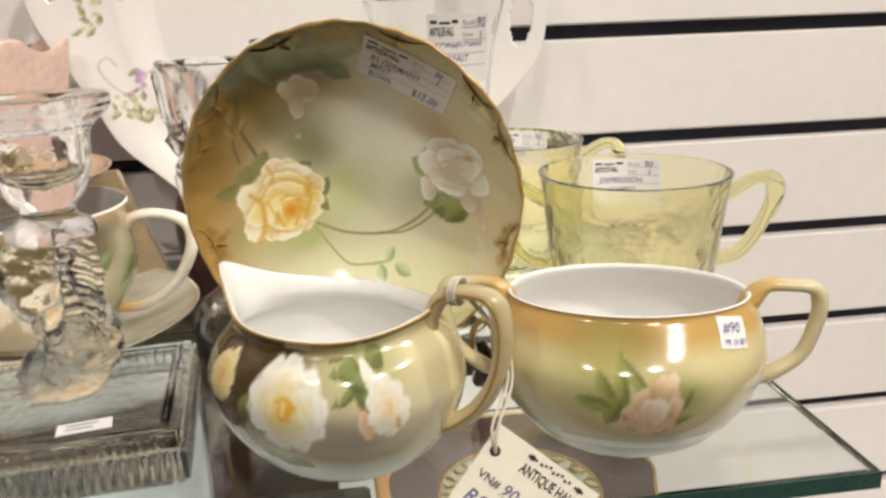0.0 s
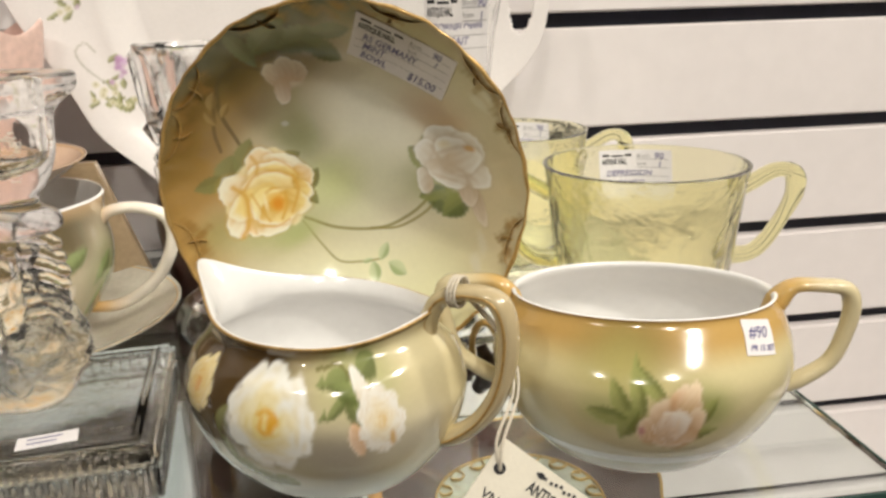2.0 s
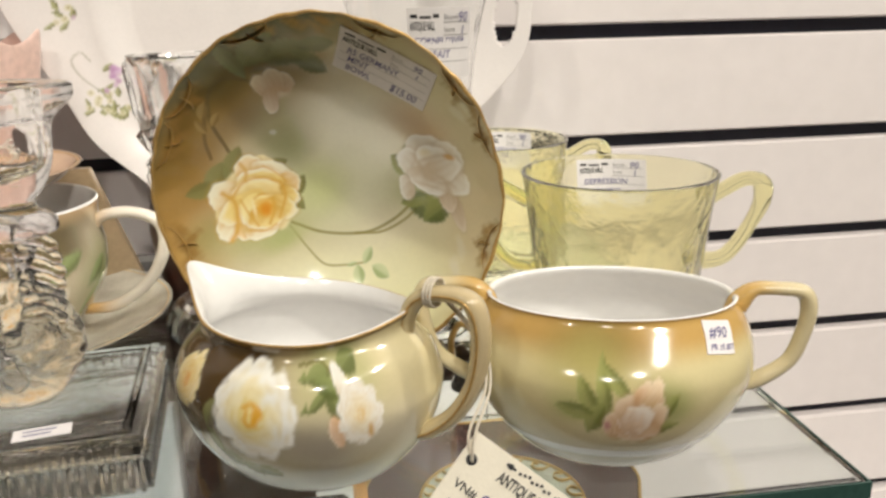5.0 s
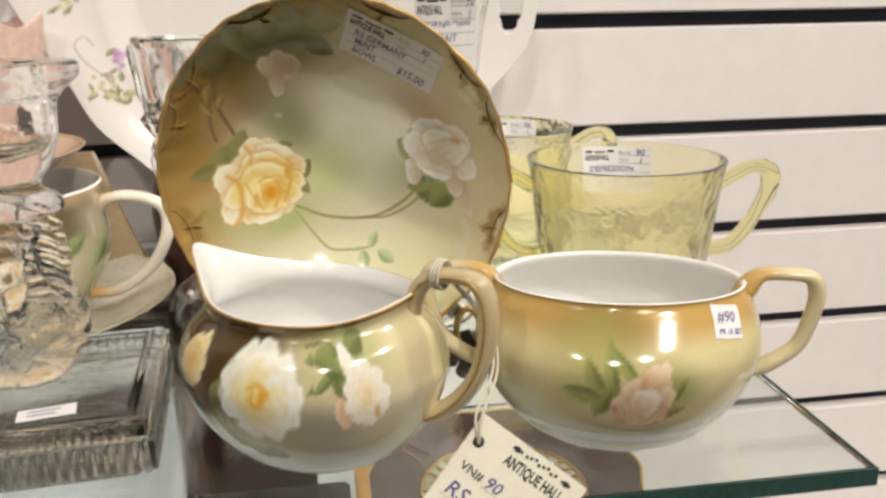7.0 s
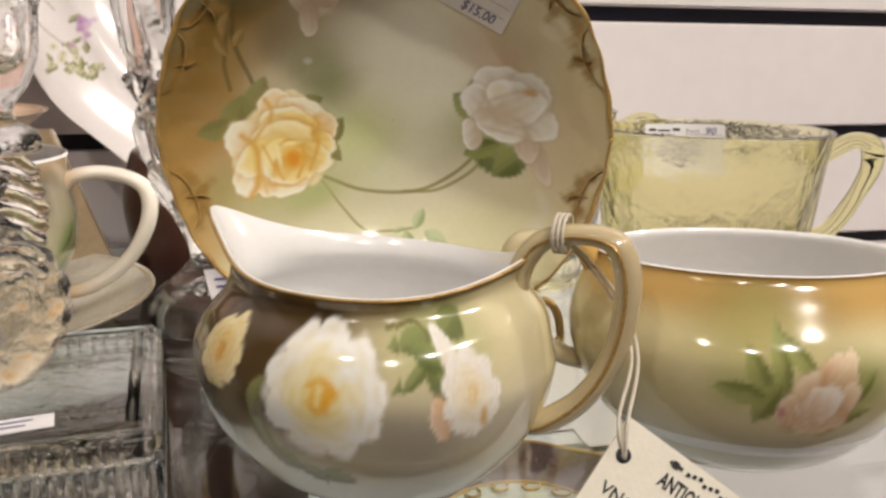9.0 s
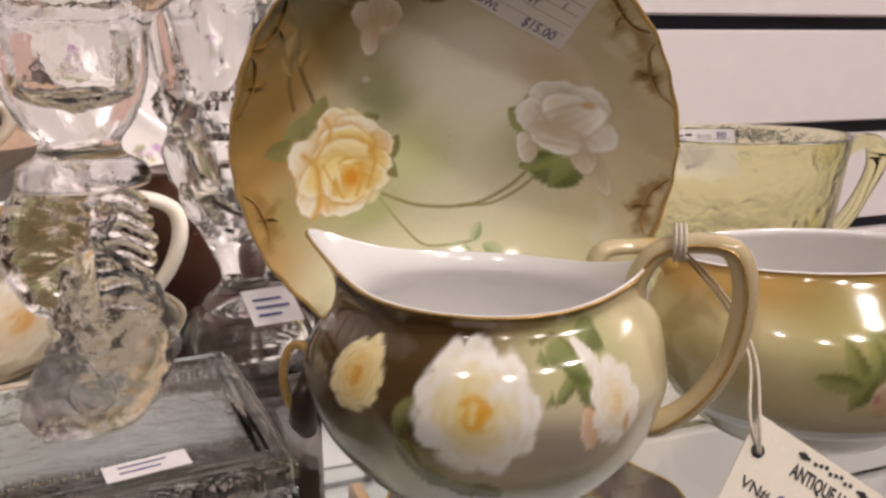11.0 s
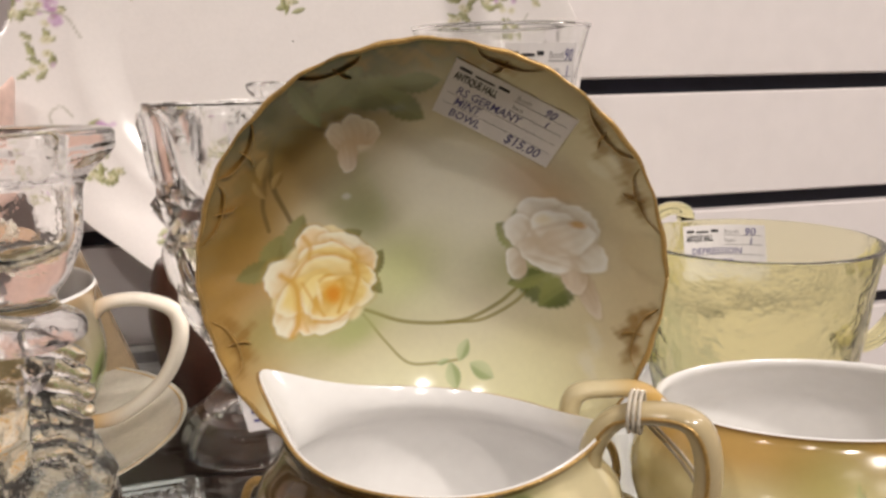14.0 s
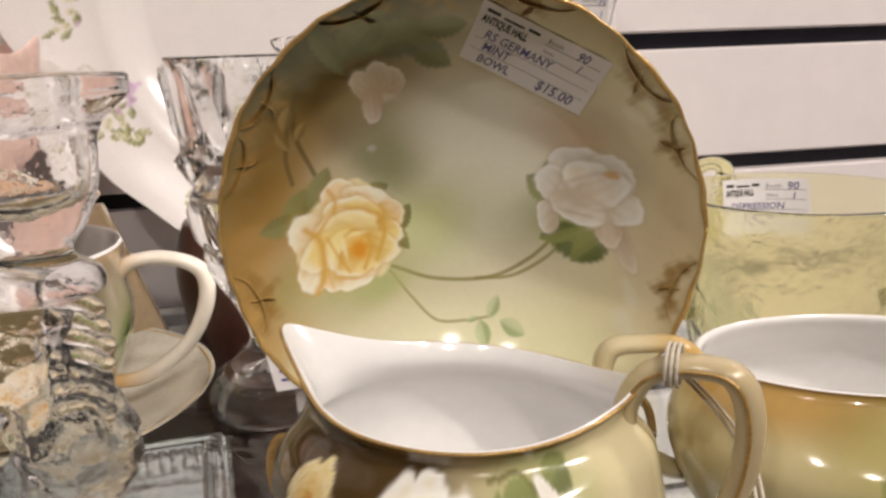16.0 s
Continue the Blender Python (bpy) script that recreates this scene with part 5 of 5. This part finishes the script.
easel = thing("tan_easel", (-0.087, 0.515, SHELF_Z), "plain tan wooden wedge easel leaning behind the teacup", "easel")
bm = box(-0.03, 0.014, -0.004, 0.004, 0, 0.072, 0.001)
for v in bm.verts:
    if v.co.z > 0.05:
        v.co.x = -0.03 + (v.co.x + 0.03) * 0.45
part("board", bm, TAN_CHINA, easel, smooth=False)
block = thing("brown_wooden_pot", (-0.044, 0.511, SHELF_Z), "dark red-brown turned wooden pot standing behind the vase", "wooden pot")
part("lid_knob", lathe(smoothed([(0.0005, 0.058), (0.004, 0.057), (0.006, 0.053), (0.004, 0.049), (0.0005, 0.047)], 4), 24), RED_WOOD, block, "small round knob")
part("body", lathe(smoothed([(0.0005, 0), (0.019, 0), (0.021, 0.004), (0.0245, 0.02), (0.026, 0.034), (0.0225, 0.048), (0.020, 0.052), (0.016, 0.051), (0.0005, 0.048)], 6), 48), RED_WOOD, block)
block.matrix_world = block.matrix_world @ Matrix.Diagonal((1, 1, 1.22, 1))

# ---- lower shelf and what lies on it ----
LOW = -0.13
low = thing("lower_glass_shelf", (0, 0, LOW), "second clear glass shelf underneath the first", "shelf")
part("pane", box(-0.9, SHELF_X - 0.001, SHELF_Y + 0.001, 0.6, -0.0065, -0.0005, 0.0004, 1), SHELF_GLASS, low, smooth=False).visible_shadow = False
part("front_edge", box(-0.9, SHELF_X, SHELF_Y, SHELF_Y + 0.0008, -0.0066, -0.0004), EDGE_GLASS, low, "dark green front edge", smooth=False)

# white board added as a reflector, lightening what the glass shows below
deck = thing("white_deck_board", (0, 0.44, -0.36), "white board added low down to lighten the view through the glass", "shelf")
part("board", box(-0.9, 0.9, -0.17, 0.17, -0.018, 0.0, 0.002), WALL_PAINT, deck, smooth=False)

mplate = thing("maroon_plate", (0.118, 0.484, LOW), "small maroon-bordered china plate with a gold scalloped rim", "plate")
MR = 0.082
wav = lambda a, s: 1 + 0.02 * np.cos(10 * a) * step(0.3, 0.6, s)
part("border", lathe(smoothed([(MR * 0.6, 0.004), (MR * 0.75, 0.006), (MR, 0.013)], 8), 120, wav), MAROON, mplate, "dark maroon border")
part("centre", lathe(smoothed([(0.0005, 0.003), (MR * 0.5, 0.003), (MR * 0.6, 0.004)], 5), 90), PALE_CENTRE, mplate, "pale centre")
part("underside", lathe(smoothed([(0.0005, 0.0), (MR * 0.5, 0.0), (MR * 0.99, 0.0115)], 8), 120, wav), MAROON, mplate)
t = np.linspace(0, 2 * np.pi, 181)
k = 1 + 0.02 * np.cos(10 * t)
part("gilt_rim", tube(np.stack([MR * k * np.cos(t), MR * k * np.sin(t), 0.013 + 0 * t], -1), 0.0010, 8, 1, (0, 0, 1)), GOLD, mplate, "gold rim")
part("gilt_band", tube(np.stack([MR * 0.6 * np.cos(t), MR * 0.6 * np.sin(t), 0.0045 + 0 * t], -1), 0.0008, 8, 1, (0, 0, 1)), GOLD, mplate, "gold band")
sc = []
for i in range(16):
    a = 2 * np.pi * i / 16
    q = smoothed([(MR * r * np.cos(a + d), MR * r * np.sin(a + d), 0.0042) for r, d in ((0.59, -0.1), (0.52, -0.08), (0.50, 0.05), (0.55, 0.12), (0.58, 0.05))], 5)
    sc.append(tube(q, 0.0011, 6, 0.5, (0, 0, 1)))
part("scrollwork", merged(*sc), GOLD, mplate, "gold scrolls round the centre")

wrapped = thing("wrapped_print", (-0.020, 0.52, LOW), "dark picture in crinkled clear plastic lying on the lower shelf", "picture")
part("board", box(-0.048, 0.047, -0.09, -0.023, 0, 0.012, 0.002), FILM, wrapped, smooth=False)
stick = thing("pine_frame_stick", (0.0335, 0.50, LOW), "narrow honey-coloured pine strip beside the picture", "frame strip")
part("strip", box(-0.003, 0.005, -0.08, 0.05, 0, 0.014, 0.0012), PINE, stick, smooth=False)
# carton, block and box are added to set dark and pale zones under the glass
CHEST_R = 0.245
carton = thing("grey_carton", (-0.235, 0.535, LOW), "pale grey carton added under the dark box, keeping the view below light", "carton")
part("body", box(-0.17, 0.168, -0.043, 0.043, 0, 0.078, 0.001), CARTON, carton, smooth=False)
part("lid", box(-0.172, 0.169, -0.045, 0.045, 0.0782, 0.082, 0.001), CARTON, carton, "shallow lid", smooth=False)
prop = thing("dark_wooden_block", (-0.0285, 0.5375, LOW), "dark block added beside the carton, darkening the view through the shelf", "block")
part("body", box(-0.0365, 0.0365, -0.0375, 0.0375, 0, 0.082, 0.002), DARK_WOOD, prop, smooth=False)
chest = thing("dark_wooden_box", (-0.235, 0.535, LOW + 0.0822), "dark flat box added on the carton, darkening the view through the shelf", "box")
part("body", box(-0.17, CHEST_R, -0.045, 0.045, 0, 0.027, 0.002), DARK_WOOD, chest, smooth=False)
part("lid", box(-0.176, CHEST_R + 0.006, -0.048, 0.048, 0.0272, 0.041, 0.002), DARK_WOOD, chest, "flat lid", smooth=False)

for ob in bpy.data.objects:
    if ob.type == "MESH" and ob.data.materials and ob.data.materials[0] in (THIN_GLASS, CRYSTAL, CUT_CRYSTAL, SOFT_CRYSTAL, FISH_GLASS, YELLOW_GLASS, YELLOW_PRESSED):
        ob.visible_shadow = False
